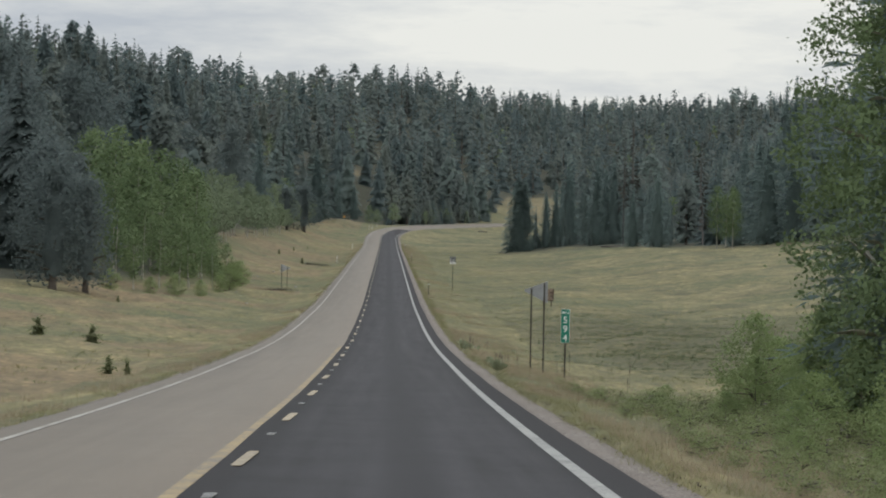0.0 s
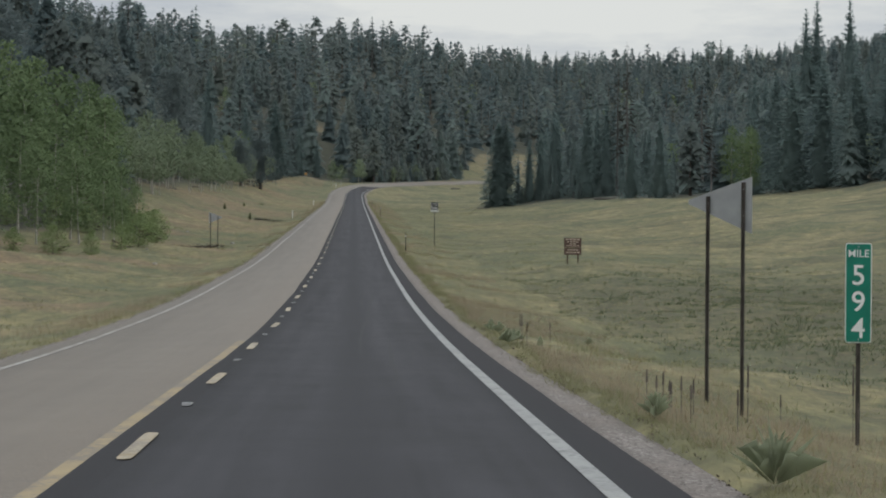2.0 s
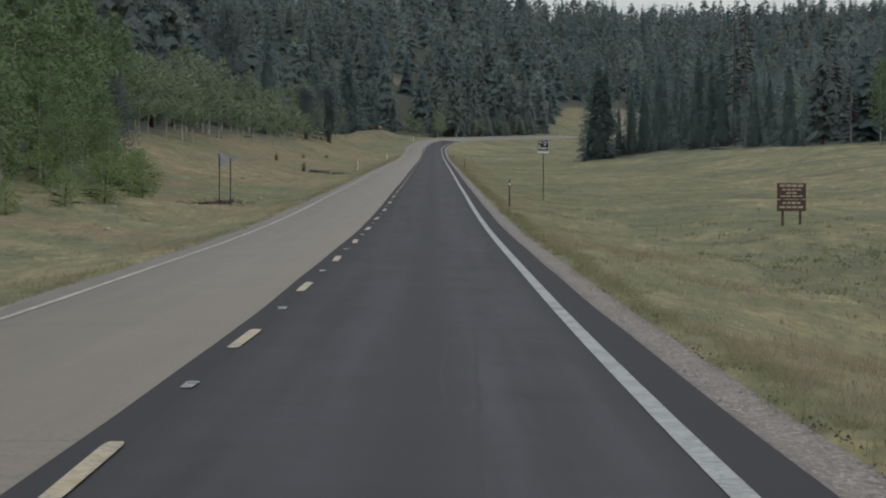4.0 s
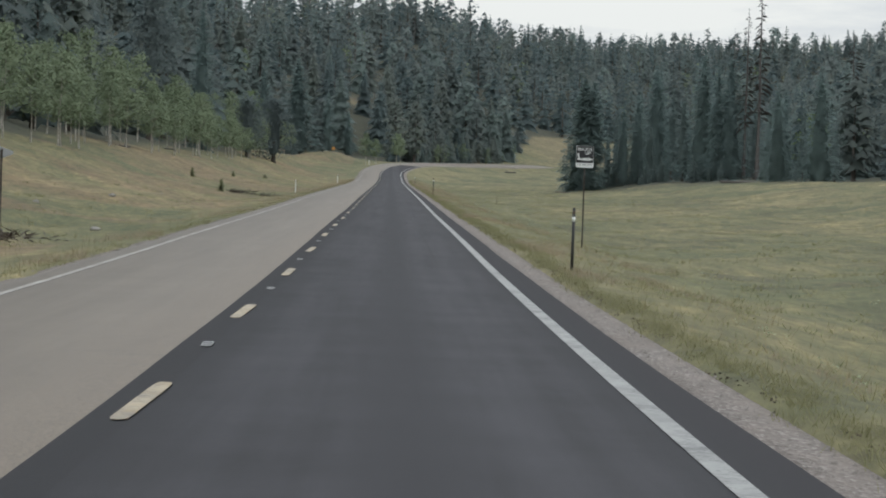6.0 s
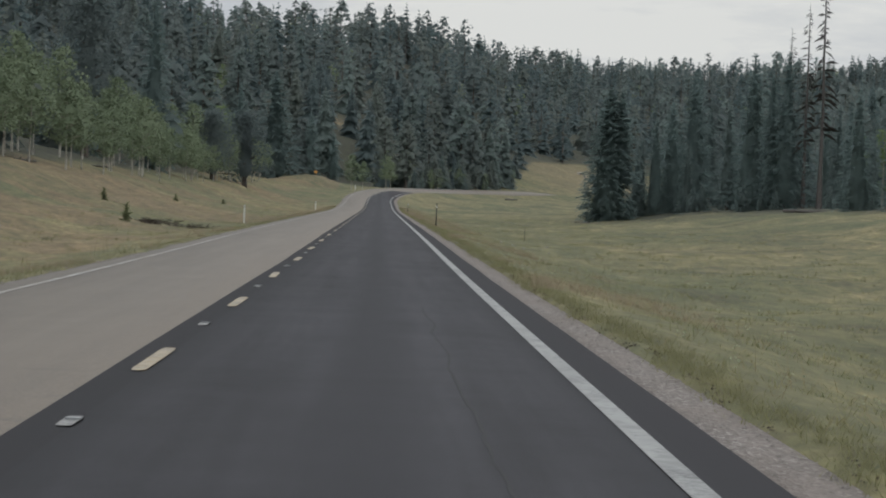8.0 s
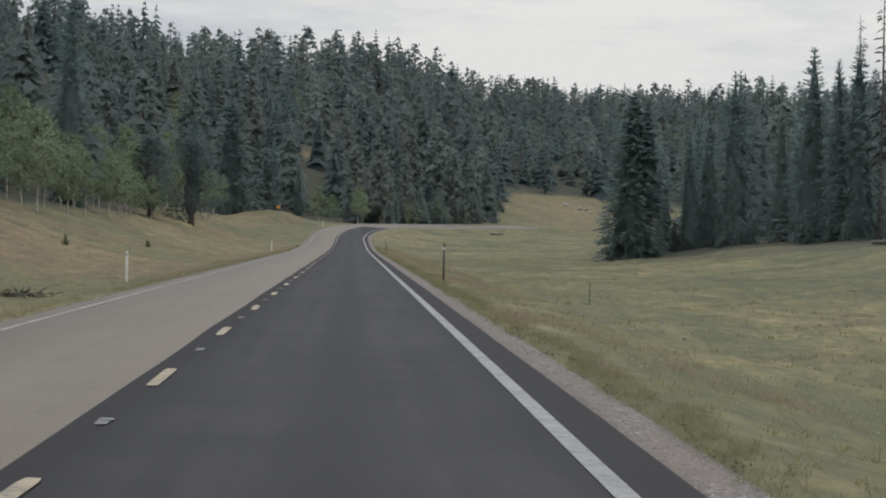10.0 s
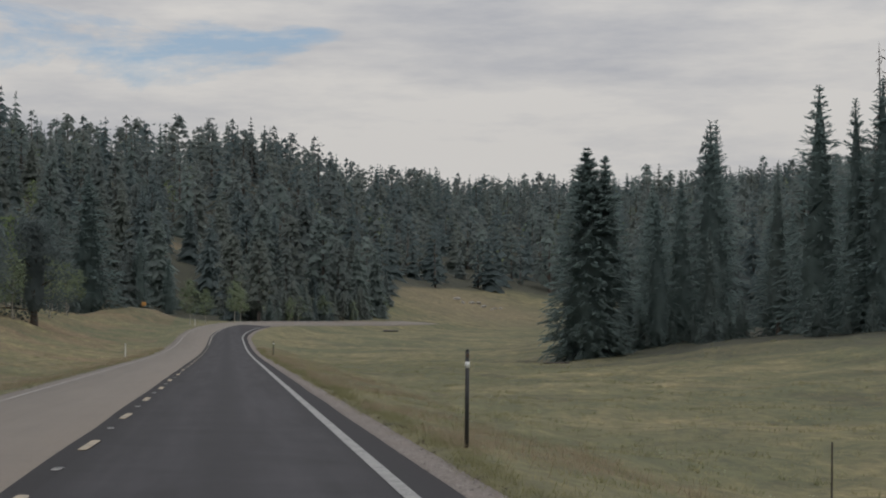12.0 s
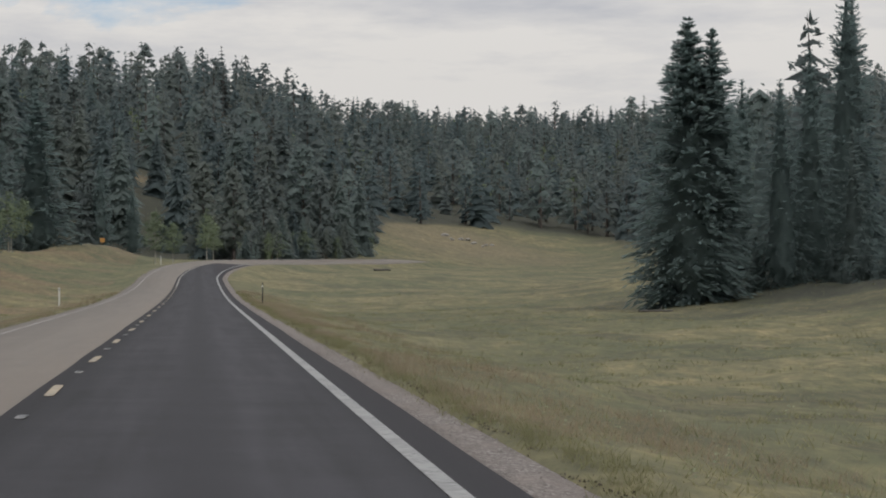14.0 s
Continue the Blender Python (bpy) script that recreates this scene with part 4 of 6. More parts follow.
TREE_CACHE = {}
TREE_WORDS = {
    "spruce": ("spruce", "dark green spruce with boughs down to the grass"),
    "twin": ("spruce", "broad dark spruce with two tops at the wood's edge"),
    "slim": ("fir", "slender grey-green fir standing among taller spruces"),
    "open": ("fir", "thin fir with open pale boughs and gaps"),
    "small": ("young_spruce", "young blue-green spruce beside the road"),
    "pine": ("ponderosa_pine", "tall ponderosa pine with a dark rounded crown"),
    "bushy": ("ponderosa_pine", "broad bushy pine with a low dark crown"),
    "aspen": ("aspen", "fresh green aspen with a slender pale trunk"),
    "pale": ("aspen", "small grey-green aspen on the grassy slope's edge"),
    "near_aspen": ("aspen", "leafy green aspen close beside the road"),
    "bush": ("willow_bush", "round green willow bush in the roadside grass"),
    "weed": ("weed_clump", "low clump of leafy green weeds beside the road"),
    "sapling": ("pine_sapling", "tiny dark pine sapling in dry grass"),
    "snag": ("snag", "bare grey dead conifer towering over the wood"),
}


def plant(kind, variant, x, y, height, turn, spread=1.0, group="", sink=0.0):
    """One tree as a thing: an Empty at its foot with trunk and crown."""
    key = (kind, variant)
    if key not in TREE_CACHE:
        (tv, tf), (cv, cf), bark, leaf = tree_meshes(kind, 100 + 17 * variant + len(kind))
        full = max(tv[:, 2].max(), cv[:, 2].max())
        t, c = soup("trunk", tv, tf, [bark]), soup("crown", cv, cf, [leaf], normals=None if kind == "snag" else crown_normals(cv, cf, keep=0.2))
        TREE_CACHE[key] = (t.data, c.data, full)
        bpy.data.objects.remove(t)
        bpy.data.objects.remove(c)
    td, cd, full = TREE_CACHE[key]
    name, label = TREE_WORDS[kind]
    foot = new(name)
    foot.empty_display_size = 0.3
    k = height / full
    foot.matrix_world = Matrix.LocRotScale((x, y, float(ground_z(x, y)) - sink), Euler((0, 0, turn)), (k * spread, k * spread, k))
    for n, d in (("stalk" if kind == "weed" else "trunk", td), ("branching" if kind == "snag" else "leaves" if kind == "weed" else "crown", cd)):
        ob = new(n, d)
        ob.parent = foot
        if n == "branching":
            tagged(ob, "bare broken grey limbs", kind="stuff")
    return tagged(foot, label, "bush" if kind == "bush" else "plant" if kind == "weed" else "tree", group)


trees = random.Random(5)
TAKEN = []


def put(kind, x, y, h, spread=1.0, group="", variants=3):
    TAKEN.append((x, y))
    return plant(kind, trees.randrange(variants), x, y, h, trees.uniform(0, 6.28), spread, group)


# single trees that stand out, right of the road
G_R, G_L, G_A = "conifers at the meadow's edge", "trees along the left slope", "aspens along the left slope"
plant("twin", 0, 30.5, 505.0, 16.4, 0.0, 1.0, G_R)
TAKEN.append((30.5, 505.0))
for kind, x, y, h, w in (("spruce", 36.0, 508.0, 12.3, 0.85), ("spruce", 38.3, 510.0, 13.8, 0.9), ("spruce", 41.1, 512.0, 17.9, 0.8), ("spruce", 41.9, 513.5, 18.0, 0.7),
                         ("open", 34.0, 511.0, 9.5, 0.9), ("slim", 43.9, 500.0, 13.4, 1.0), ("spruce", 46.1, 495.6, 18.7, 0.95), ("spruce", 47.4, 490.0, 17.0, 0.7),
                         ("spruce", 48.9, 488.0, 18.2, 0.9), ("spruce", 44.6, 503.0, 11.0, 1.0), ("slim", 39.8, 506.0, 9.0, 1.0)):
    put(kind, x, y, h, w, G_R)
put("spruce", 48.3, 442.5, 12.0, 1.0, G_R)
put("spruce", 52.5, 437.1, 14.0, 1.05, G_R)
put("open", 55.8, 444.9, 9.0, 1.0, G_R)
put("spruce", 66.0, 390.4, 18.0, 1.2, G_R)
put("spruce", 69.8, 386.5, 19.0, 1.1, G_R)
put("spruce", 73.5, 380, 17.5, 1.25, G_R)
put("spruce", 77.5, 376.1, 18.5, 1.15, G_R)
put("spruce", 63.0, 407.3, 13.0, 1.0, G_R)
for k, (x, y) in enumerate(((59.4, 394.8), (60.3, 392.7), (61.0, 396.9), (58.6, 399.5))):
    put("aspen", x, y, 9.5 + 0.7 * k, 0.8, G_R)
for x, y, h in ((52.6, 486.4, 28.5), (50.9, 487.5, 24.0), (49.9, 492.0, 21.5)):
    TAKEN.append((x, y))
    plant("snag", int(h) % 3, x, y, h, h, 0.9, "dead conifers")
fill = random.Random(31)
while len(TAKEN) < 58:
    x, y = fill.uniform(35, 62), fill.uniform(470, 556)
    if x - 35 > (556 - y) / 2.6 and min((x - a) ** 2 + (y - b) ** 2 for a, b in TAKEN) > 7:
        put(fill.choice(("spruce", "slim", "slim", "open")), x, y, fill.uniform(8.5, 14.5), fill.uniform(0.8, 1.15), G_R)
tall = random.Random(6)
for x, y, h, w in ((75.4, 430.0, 28.5, 0.62), (77.4, 431.0, 29.5, 0.6), (82.6, 430.0, 28.5, 0.62), (89.4, 430.0, 27.5, 0.65), (70.7, 431.0, 20.0, 0.9), (73.3, 428.0, 19.0, 0.95)):
    put("spruce", x, y, h, w, G_R)
for k in range(16):
    put(tall.choice(("spruce", "slim")), tall.uniform(74, 128), tall.uniform(410, 610), tall.uniform(17, 22), tall.uniform(0.6, 0.8), G_R)
low = random.Random(14)
for k in range(22):
    x = low.uniform(31.5, 58)
    put("small", x, max(440.0, 516.0 - (x - 30) * 2.2) + low.uniform(1.0, 10.0), low.uniform(1.6, 3.6), low.uniform(0.9, 1.2), "young spruces at the wood's edge")
# the nearest clump at the start
plant("near_aspen", 0, 12.9, 37.9, 13.0, 0.4, 1.0)
plant("near_aspen", 1, 14.6, 45.7, 11.5, 2.0, 0.9)
plant("spruce", 1, 14.3, 40.5, 17.0, 1.0, 0.9)
weeds = random.Random(77)
for k in range(190):
    y = weeds.uniform(8.0, 55.0)
    x = weeds.uniform(5.75 + 0.02 * max(y - 16, 0), min(13.4, 2.6 + 0.2 * (y + 16)))
    plant("weed", k % 4, x, y, weeds.uniform(0.2, 0.40) + 0.07 * max(x - 6.5, 0.0), weeds.uniform(0, 6.28), weeds.uniform(1.2, 2.0), "roadside weeds")
for k, (x, y, h, w) in enumerate(((12.3, 53.7, 2.9, 1.0), (13.9, 51.9, 2.6, 1.1), (11.6, 40.5, 2.0, 1.2), (10.6, 34.2, 1.5, 1.3), (9.4, 29.1, 0.95, 1.5), (12.9, 45.1, 2.3, 1.1), (9.2, 49, 0.6, 1.5), (11.2, 26.5, 1.5, 1.3), (10.0, 43.1, 0.9, 1.4), (8.4, 23.3, 0.7, 1.5), (13.2, 55.5, 2.4, 1.2), (11.4, 47.5, 1.7, 1.3), (12.4, 38.0, 2.2, 1.2), (10.8, 26.0, 1.3, 1.4), (9.7, 21.5, 0.9, 1.5), (12.0, 31.0, 2.1, 1.2), (13.3, 48.5, 3.0, 1.1))):
    plant("bush", k % 3, x, y, h, k * 1.3, w, "roadside bushes")
# left: pines and aspens of the grove
put("bushy", -20.0, 156.9, 8.8, 0.9, G_L)
put("bushy", -22.0, 154.3, 10.0, 1.0, G_L)
put("bushy", -24.5, 171.2, 11.5, 1.0, G_L)
put("bushy", -27.0, 185.5, 12.5, 1.0, G_L)
put("bushy", -30.5, 194.5, 15.0, 1.0, G_L)
put("pine", -33.0, 212.7, 18.0, 1.0, G_L)
put("bushy", -19.6, 258.1, 6.5, 0.8, G_L)
for x, y, h in ((-15.9, 225.4, 5.4), (-16.9, 221, 6.4), (-18.3, 219.5, 5.6), (-19.2, 227, 9.5), (-20.6, 220.5, 9.0), (-21.6, 232.2, 12.0), (-18.6, 236.1, 10.5), (-23.2, 224.4, 11.5), (-24.4, 236.1, 12.5),
                (-26.0, 225.7, 12.5), (-20.4, 243.8, 11.5), (-22.6, 250.3, 12.5), (-27.5, 242.5, 13.5), (-25.4, 254.2, 13.0), (-29.5, 233.5, 13.0), (-23.4, 264.6, 11.0), (-22.0, 276.3, 10.5), (-26.2, 272.4, 12.0),
                (-24.4, 212.7, 8.0), (-27.2, 208.8, 9.5), (-17.4, 230.3, 7.2), (-31.0, 251.6, 13.5), (-21.0, 214.3, 7.5), (-24.0, 290.5, 9.0), (-14.0, 199.7, 4.6), (-15.6, 193.5, 5.6), (-17.2, 202.3, 6.6), (-17.8, 189.4, 6.2), (-13.4, 209.1, 4.2), (-15.8, 210.1, 6.0), (-20.0, 197.1, 7.6), (-20.8, 183.1, 6.8), (-23.0, 201, 9.0), (-18.6, 176.4, 5.0)):
    put("aspen", x, y, h, trees.uniform(0.9, 1.15), G_A)
for x, y, h in ((-36.0, 269.8, 20.0), (-41.0, 246.4, 21.0), (-46.0, 287.9, 22.0), (-38.0, 306.1, 19.0), (-52.0, 262, 22.0), (-44.0, 326.8, 20.0), (-34.0, 329.4, 18.5), (-57.0, 311.3, 22.0), (-40.0, 360.6, 19.0), (-35.0, 389.1, 19.5), (-47.0, 383.9, 21.0)):
    put("pine", x, y, h, trees.uniform(0.95, 1.2), G_L)
for x, y, h in ((-12.8, 192, 1.7), (-13.9, 184.7, 1.5), (-15.6, 180, 1.8), (-17.0, 173.8, 1.5), (-12.6, 202.3, 2.4), (-12.4, 214.3, 2.6), (-19.4, 167.3, 1.7), (-13.4, 219.5, 2.2), (-17.6, 216.3, 2.2), (-19.4, 214.3, 2.6), (-22.6, 210.1, 2.4), (-16.2, 231.4, 2.0), (-17.0, 238.1, 2.6), (-18.4, 245.1, 2.3), (-25.6, 204.9, 2.6), (-15.4, 228.3, 1.5), (-20.4, 252.9, 2.0), (-21.0, 260.7, 2.4)):
    put("bush", x, y, h, trees.uniform(1.1, 1.5), "bushes under the aspens")
row = random.Random(9)
y = 301.0
while y < 680:
    put("pale", -24.6 + 3.2 * row.random() + (2.0 if y > 558 else 0.0), y, row.uniform(5.4, 8.2), row.uniform(0.9, 1.2), G_A)
    if row.random() < 0.6:
        put("pale", -28.0 + 2.5 * row.random(), y + 3.0, row.uniform(7.5, 10.5), 1.0, G_A)
    y += row.uniform(5.5, 11.0)
put("bushy", -19.4, 588.0, 12.5, 1.25, G_L)
put("spruce", -19.4, 690.0, 21.6, 1.45, G_L)
put("small", -20.4, 672.0, 4.2, 1.1, G_L)
put("bushy", -22.5, 560.0, 11.0, 1.2, G_L)
put("spruce", -31.0, 767.8, 21.0, 0.9, G_L)
put("spruce", -15.5, 801.5, 17.0, 0.9, G_L)
put("spruce", -10.0, 806.7, 12.0, 0.95, G_L)
put("spruce", -26.5, 508.4, 22.0, 0.7, G_L)
put("pine", -30.0, 469.5, 21.0, 0.9, G_L)
put("small", 9.8, 775.0, 4.8, 1.2, "")
for sa, da, h in ((694, -8.2, 7.5), (716, -8.6, 6.0), (748, -8.4, 7.8), (757, -8.9, 6.4), (803, -8.3, 5.2), (836, -8.6, 6.2), (842, -9.0, 5.0), (905, -9.0, 6.0)):
    ax, ay = road_point(sa, da)
    put("pale", float(ax), float(ay), h, 1.15, "aspens at the foot of the far slope")
for x, y, h in ((-10.6, 329.4, 1.5), (-11.1, 88.2, 1.45), (-13.3, 87.2, 1.4), (-7.5, 63, 1.2), (-6.5, 59.5, 0.9), (-15.3, 360.6, 1.3),
                (-14.0, 456.5, 1.2), (-17.5, 155.6, 0.8), (-15.0, 409.9, 1.1)):
    plant("sapling", trees.randrange(3), x, y, h * 0.6, trees.uniform(0, 6.28), trees.uniform(0.8, 1.3), "pine saplings")


# ---- the woods ----
def far_templates():
    r = np.random.RandomState(21)
    kinds = []
    for k in range(5):
        kinds.append((stem(r, 14, 0.17, 3, levels=2), fir_tiers(r, 14, 3.1 + 0.25 * k, 12, 5, 34, 0.38, 0.03, 0.8 + 0.06 * k), 1))
    for k in range(5):
        kinds.append((stem(r, 14, 0.2, 3, levels=2), pine_tufts(r, 14, 3.1 + 0.25 * k, 22, 4, 34, 0.38, 0.08 + 0.04 * k), 2))
    for k in range(2):
        kinds.append((stem(r, 9, 0.12, 3, levels=2), aspen(r, 9, 2.3, 24, 5, 0.2, 0.4), 5))
    kinds.append((stem(r, 15, 0.13, 3, levels=2), limbs_bare(r, 15), 7))
    return kinds


def near_templates():
    r = np.random.RandomState(23)
    kinds = []
    for k in range(5):
        kinds.append((stem(r, 14, 0.18, 5, levels=4), fir_tiers(r, 14, 2.9 + 0.25 * k, 34, 12, 900, 0.15, 0.02, 0.8 + 0.05 * k), 1))
    for k in range(5):
        kinds.append((joined(stem(r, 14, 0.22, 5, levels=4), limbs(r, 14, 2.6, 14, 0.3)), pine_tufts(r, 14, 3.0 + 0.2 * k, 150, 5, 1300, 0.14, 0.08 + 0.05 * k, 0.55), 2))
    for k in range(2):
        kinds.append((stem(r, 9, 0.11, 5, levels=4), aspen(r, 9, 2.2, 90, 12, 0.2, 0.14), 5))
    kinds.append((stem(r, 15, 0.14, 4, levels=3), limbs_bare(r, 15), 7))
    return kinds


def foot_templates():
    r = np.random.RandomState(24)
    kinds = []
    for k in range(5):
        kinds.append((stem(r, 14, 0.18, 5, levels=4), fir_tiers(r, 14, 2.9 + 0.25 * k, 32, 9, 380, 0.18, 0.01, 0.8 + 0.05 * k), 1))
    for k in range(5):
        kinds.append((joined(stem(r, 14, 0.22, 5, levels=4), limbs(r, 14, 2.6, 8, 0.3)), pine_tufts(r, 14, 3.0 + 0.2 * k, 96, 4, 420, 0.18, 0.06 + 0.04 * k, 0.66), 2))
    for k in range(2):
        kinds.append((stem(r, 9, 0.11, 5, levels=4), aspen(r, 9, 2.2, 80, 8, 0.15, 0.18), 5))
    kinds.append((stem(r, 15, 0.14, 4, levels=3), limbs_bare(r, 15), 7))
    return kinds


def mid_templates():
    r = np.random.RandomState(22)
    kinds = []
    for k in range(5):
        kinds.append((stem(r, 14, 0.18, 5, levels=4), fir_tiers(r, 14, 2.9 + 0.25 * k, 19, 8, 210, 0.26, 0.02, 0.8 + 0.05 * k), 1))
    for k in range(5):
        kinds.append((joined(stem(r, 14, 0.22, 5, levels=4), limbs(r, 14, 2.6, 8, 0.35)), pine_tufts(r, 14, 3.0 + 0.2 * k, 44, 5, 230, 0.24, 0.08 + 0.04 * k), 2))
    for k in range(2):
        kinds.append((stem(r, 9, 0.11, 5, levels=4), aspen(r, 9, 2.2, 60, 6, 0.2, 0.24), 5))
    kinds.append((stem(r, 15, 0.14, 4, levels=3), limbs_bare(r, 15), 7))
    return kinds


# two more needle tones for the woods, haze likewise mixed into the colour
M_HAZE_GREY = leafy("olive_needles", (0.1430, 0.1708, 0.1600), (0.2373, 0.2699, 0.2412), trans=0.6)
M_HAZE_BLUE = leafy("blue_needles", (0.1122, 0.1498, 0.1523), (0.1855, 0.2340, 0.2336), trans=0.6)
SLOTS = [M_BARK, M_SPRUCE, M_PINE, M_FIR, M_ASPEN_BARK, M_ASPEN, M_ASPEN_GREY, M_DEAD, M_HAZE_GREY, M_HAZE_BLUE]


def wood(name, label, spots, heights, kinds, weights, seed):
    r = np.random.RandomState(seed)
    vs, fs, ms, ns, ts, k = [], [], [], [], [], 0
    pick = r.choice(len(kinds), len(spots), p=weights)
    zs = ground_z(spots[:, 0], spots[:, 1])
    for (x, y), z, h, p in zip(spots, zs, heights, pick):
        trunk, crown, slot = kinds[p]
        bark = 4 if slot == 5 else 7 if slot == 7 else 0
        # conifers of the woods mix the haze-tinted tones, leaving out the spruce's
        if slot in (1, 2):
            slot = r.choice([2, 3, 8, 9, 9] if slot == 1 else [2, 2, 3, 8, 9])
        if slot == 5 and r.rand() < 0.6:
            slot = 6
        full = crown[0][:, 2].max()
        a, c = r.rand() * 6.28, h / full * (0.62 if slot == 5 or slot == 6 else 1.0)
        w = c * r.uniform(0.95, 1.4)
        m = np.array([[math.cos(a) * w, -math.sin(a) * w, 0], [math.sin(a) * w, math.cos(a) * w, 0], [r.normal() * 0.02, 0, c]])
        own = r.rand()
        for (v, f), slot_id in ((trunk, bark), (crown, slot)):
            w3 = v @ m.T + (x, y, z - 0.2)
            vs.append(w3)
            ns.append(crown_normals(w3, f, x, y, z, h, 0.15))
            ts.append(np.full(len(v), own))
            fs.append(f + k)
            ms.append(np.full(len(f), slot_id))
            k += len(v)
    ob = soup(name, np.concatenate(vs), np.concatenate(fs), SLOTS, slots=np.concatenate(ms), normals=np.concatenate(ns), tone=np.concatenate(ts))
    return tagged(ob, label, "woods", kind="stuff")


def scatter(x0, x1, y0, y1, gap, deep, seed):
    """Uneven spots, some metres apart across and along the valley, in the wooded part of a stretch."""
    r = np.random.RandomState(seed)
    gx, gy = np.meshgrid(np.arange(x0, x1, gap), np.arange(y0, y1, deep))
    p = np.stack([gx.ravel(), gy.ravel()], 1) + (r.rand(gx.size, 2) - 0.5) * (gap * 1.1, deep * 1.1)
    p = p[wood_share(p[:, 0], p[:, 1]) > 0.5 + 0.3 * r.rand(len(p))]
    near = np.array(TAKEN)
    return p[((p[:, None] - near[None]) ** 2).sum(2).min(1) > 2.2**2]


def woods():
    r = np.random.RandomState(8)
    # far slope: what faces the road
    p = scatter(-330, 430, 680, 2075, 10.6, 19.0, 31)
    z = ground_z(p[:, 0], p[:, 1])
    up = ground_z(p[:, 0], p[:, 1] - 31)
    p = p[(z - up > -1.0) & (p[:, 0] > -0.162 * (p[:, 1] + 16) - 15) & (p[:, 0] < 0.278 * (p[:, 1] + 52))]
    h = r.uniform(12.0, 22.0, len(p)) * np.where(r.rand(len(p)) < 0.1, 1.25, 1.0)
    front = p[:, 1] < 960
    share = [0.10] * 5 + [0.08] * 5 + [0.04, 0.04, 0.02]
    wood("slope_woods", "dark spruces and pines at the foot of the far slope", p[front], h[front], foot_templates(), share, 45)
    back = ~front
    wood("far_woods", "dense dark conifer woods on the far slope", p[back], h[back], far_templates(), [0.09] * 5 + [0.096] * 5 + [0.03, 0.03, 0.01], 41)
    s = r.uniform(700, 1076, 420)
    p = np.stack(road_point(s, -8.5 - 11 * r.rand(420) ** 1.4), 1)
    p = p[(wood_share(p[:, 0], p[:, 1]) > 0.3) & (np.hypot(p[:, 0] - 9.5, (p[:, 1] - 781.0) / 2.5) > 7)]
    wood("young_woods", "young spruces and aspens along the wood's foot", p, r.uniform(3.0, 9.5, len(p)), foot_templates(), [0.11] * 5 + [0.03] * 5 + [0.15, 0.15, 0.0], 44)
    # left slope
    p = scatter(-120, -15, 52, 713, 8.2, 17.0, 32)
    p = p[p[:, 0] > -0.212 * p[:, 1] - 20]
    h = r.uniform(11.0, 20.0, len(p))
    share = [0.06] * 5 + [0.12] * 5 + [0.04, 0.04, 0.02]
    close = p[:, 1] < 330
    wood("near_left_woods", "dark bushy pines and firs on the near slope", p[close], h[close], near_templates(), share, 42)
    wood("left_woods", "pine woods with pale trunks on the near slope", p[~close], h[~close], mid_templates(), share, 48)
    p = scatter(-150, -20, -156, 493, 13.0, 34.0, 35)
    p = p[p[:, 0] <= -0.212 * p[:, 1] - 20]
    q = scatter(80, 260, -156, 778, 15.0, 39.0, 36)
    q = q[q[:, 0] >= 0.262 * q[:, 1] + 40]
    p = np.concatenate([p, q])
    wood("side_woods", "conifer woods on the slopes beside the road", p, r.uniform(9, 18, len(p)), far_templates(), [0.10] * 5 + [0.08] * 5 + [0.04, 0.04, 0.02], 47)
    # right wood behind the meadow
    p = scatter(28, 250, 233, 1220, 8.0, 15.0, 33)
    p = p[(p[:, 0] > 60) | (p[:, 1] > 540)]
    p = p[(p[:, 1] < 2.33 * p[:, 0] + 778) & (p[:, 0] < 0.262 * p[:, 1] + 40)]
    p = p[p[:, 1] < 1140]
    h = r.uniform(8, 17, len(p)) * np.where(r.rand(len(p)) < 0.1, 1.25, 1.0)
    share = [0.13] * 5 + [0.046] * 5 + [0.05, 0.05, 0.02]
    near = (p[:, 1] < 680) & (p[:, 0] < 110)
    wood("right_woods", "mixed spruce and aspen woods behind the meadow", p[near], h[near], mid_templates(), share, 43)
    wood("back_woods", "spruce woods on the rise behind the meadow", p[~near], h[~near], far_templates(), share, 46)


woods()


# ---- grass ----
def blades(r, x, y, z, n, tall, wide):
    """Tufts of bent blades, each a long triangle."""
    k = len(x)
    a = r.rand(k * n) * 6.28
    root = np.repeat(np.stack([x, y, z], 1), n, 0) + np.stack([r.normal(size=k * n), r.normal(size=k * n), np.zeros(k * n)], 1) * 0.09
    h = np.repeat(tall, n) * (0.55 + 0.7 * r.rand(k * n))
    lean = h * (0.5 + 1.3 * r.rand(k * n))
    side = np.stack([-np.sin(a), np.cos(a), 0 * a], 1) * (wide * (0.7 + 0.6 * r.rand(k * n)))[:, None]
    tip = root + np.stack([np.cos(a) * lean, np.sin(a) * lean, h], 1)
    v = np.stack([root - side, root + side, tip], 1).reshape(-1, 3)
    return v, np.arange(len(v)).reshape(-1, 3)


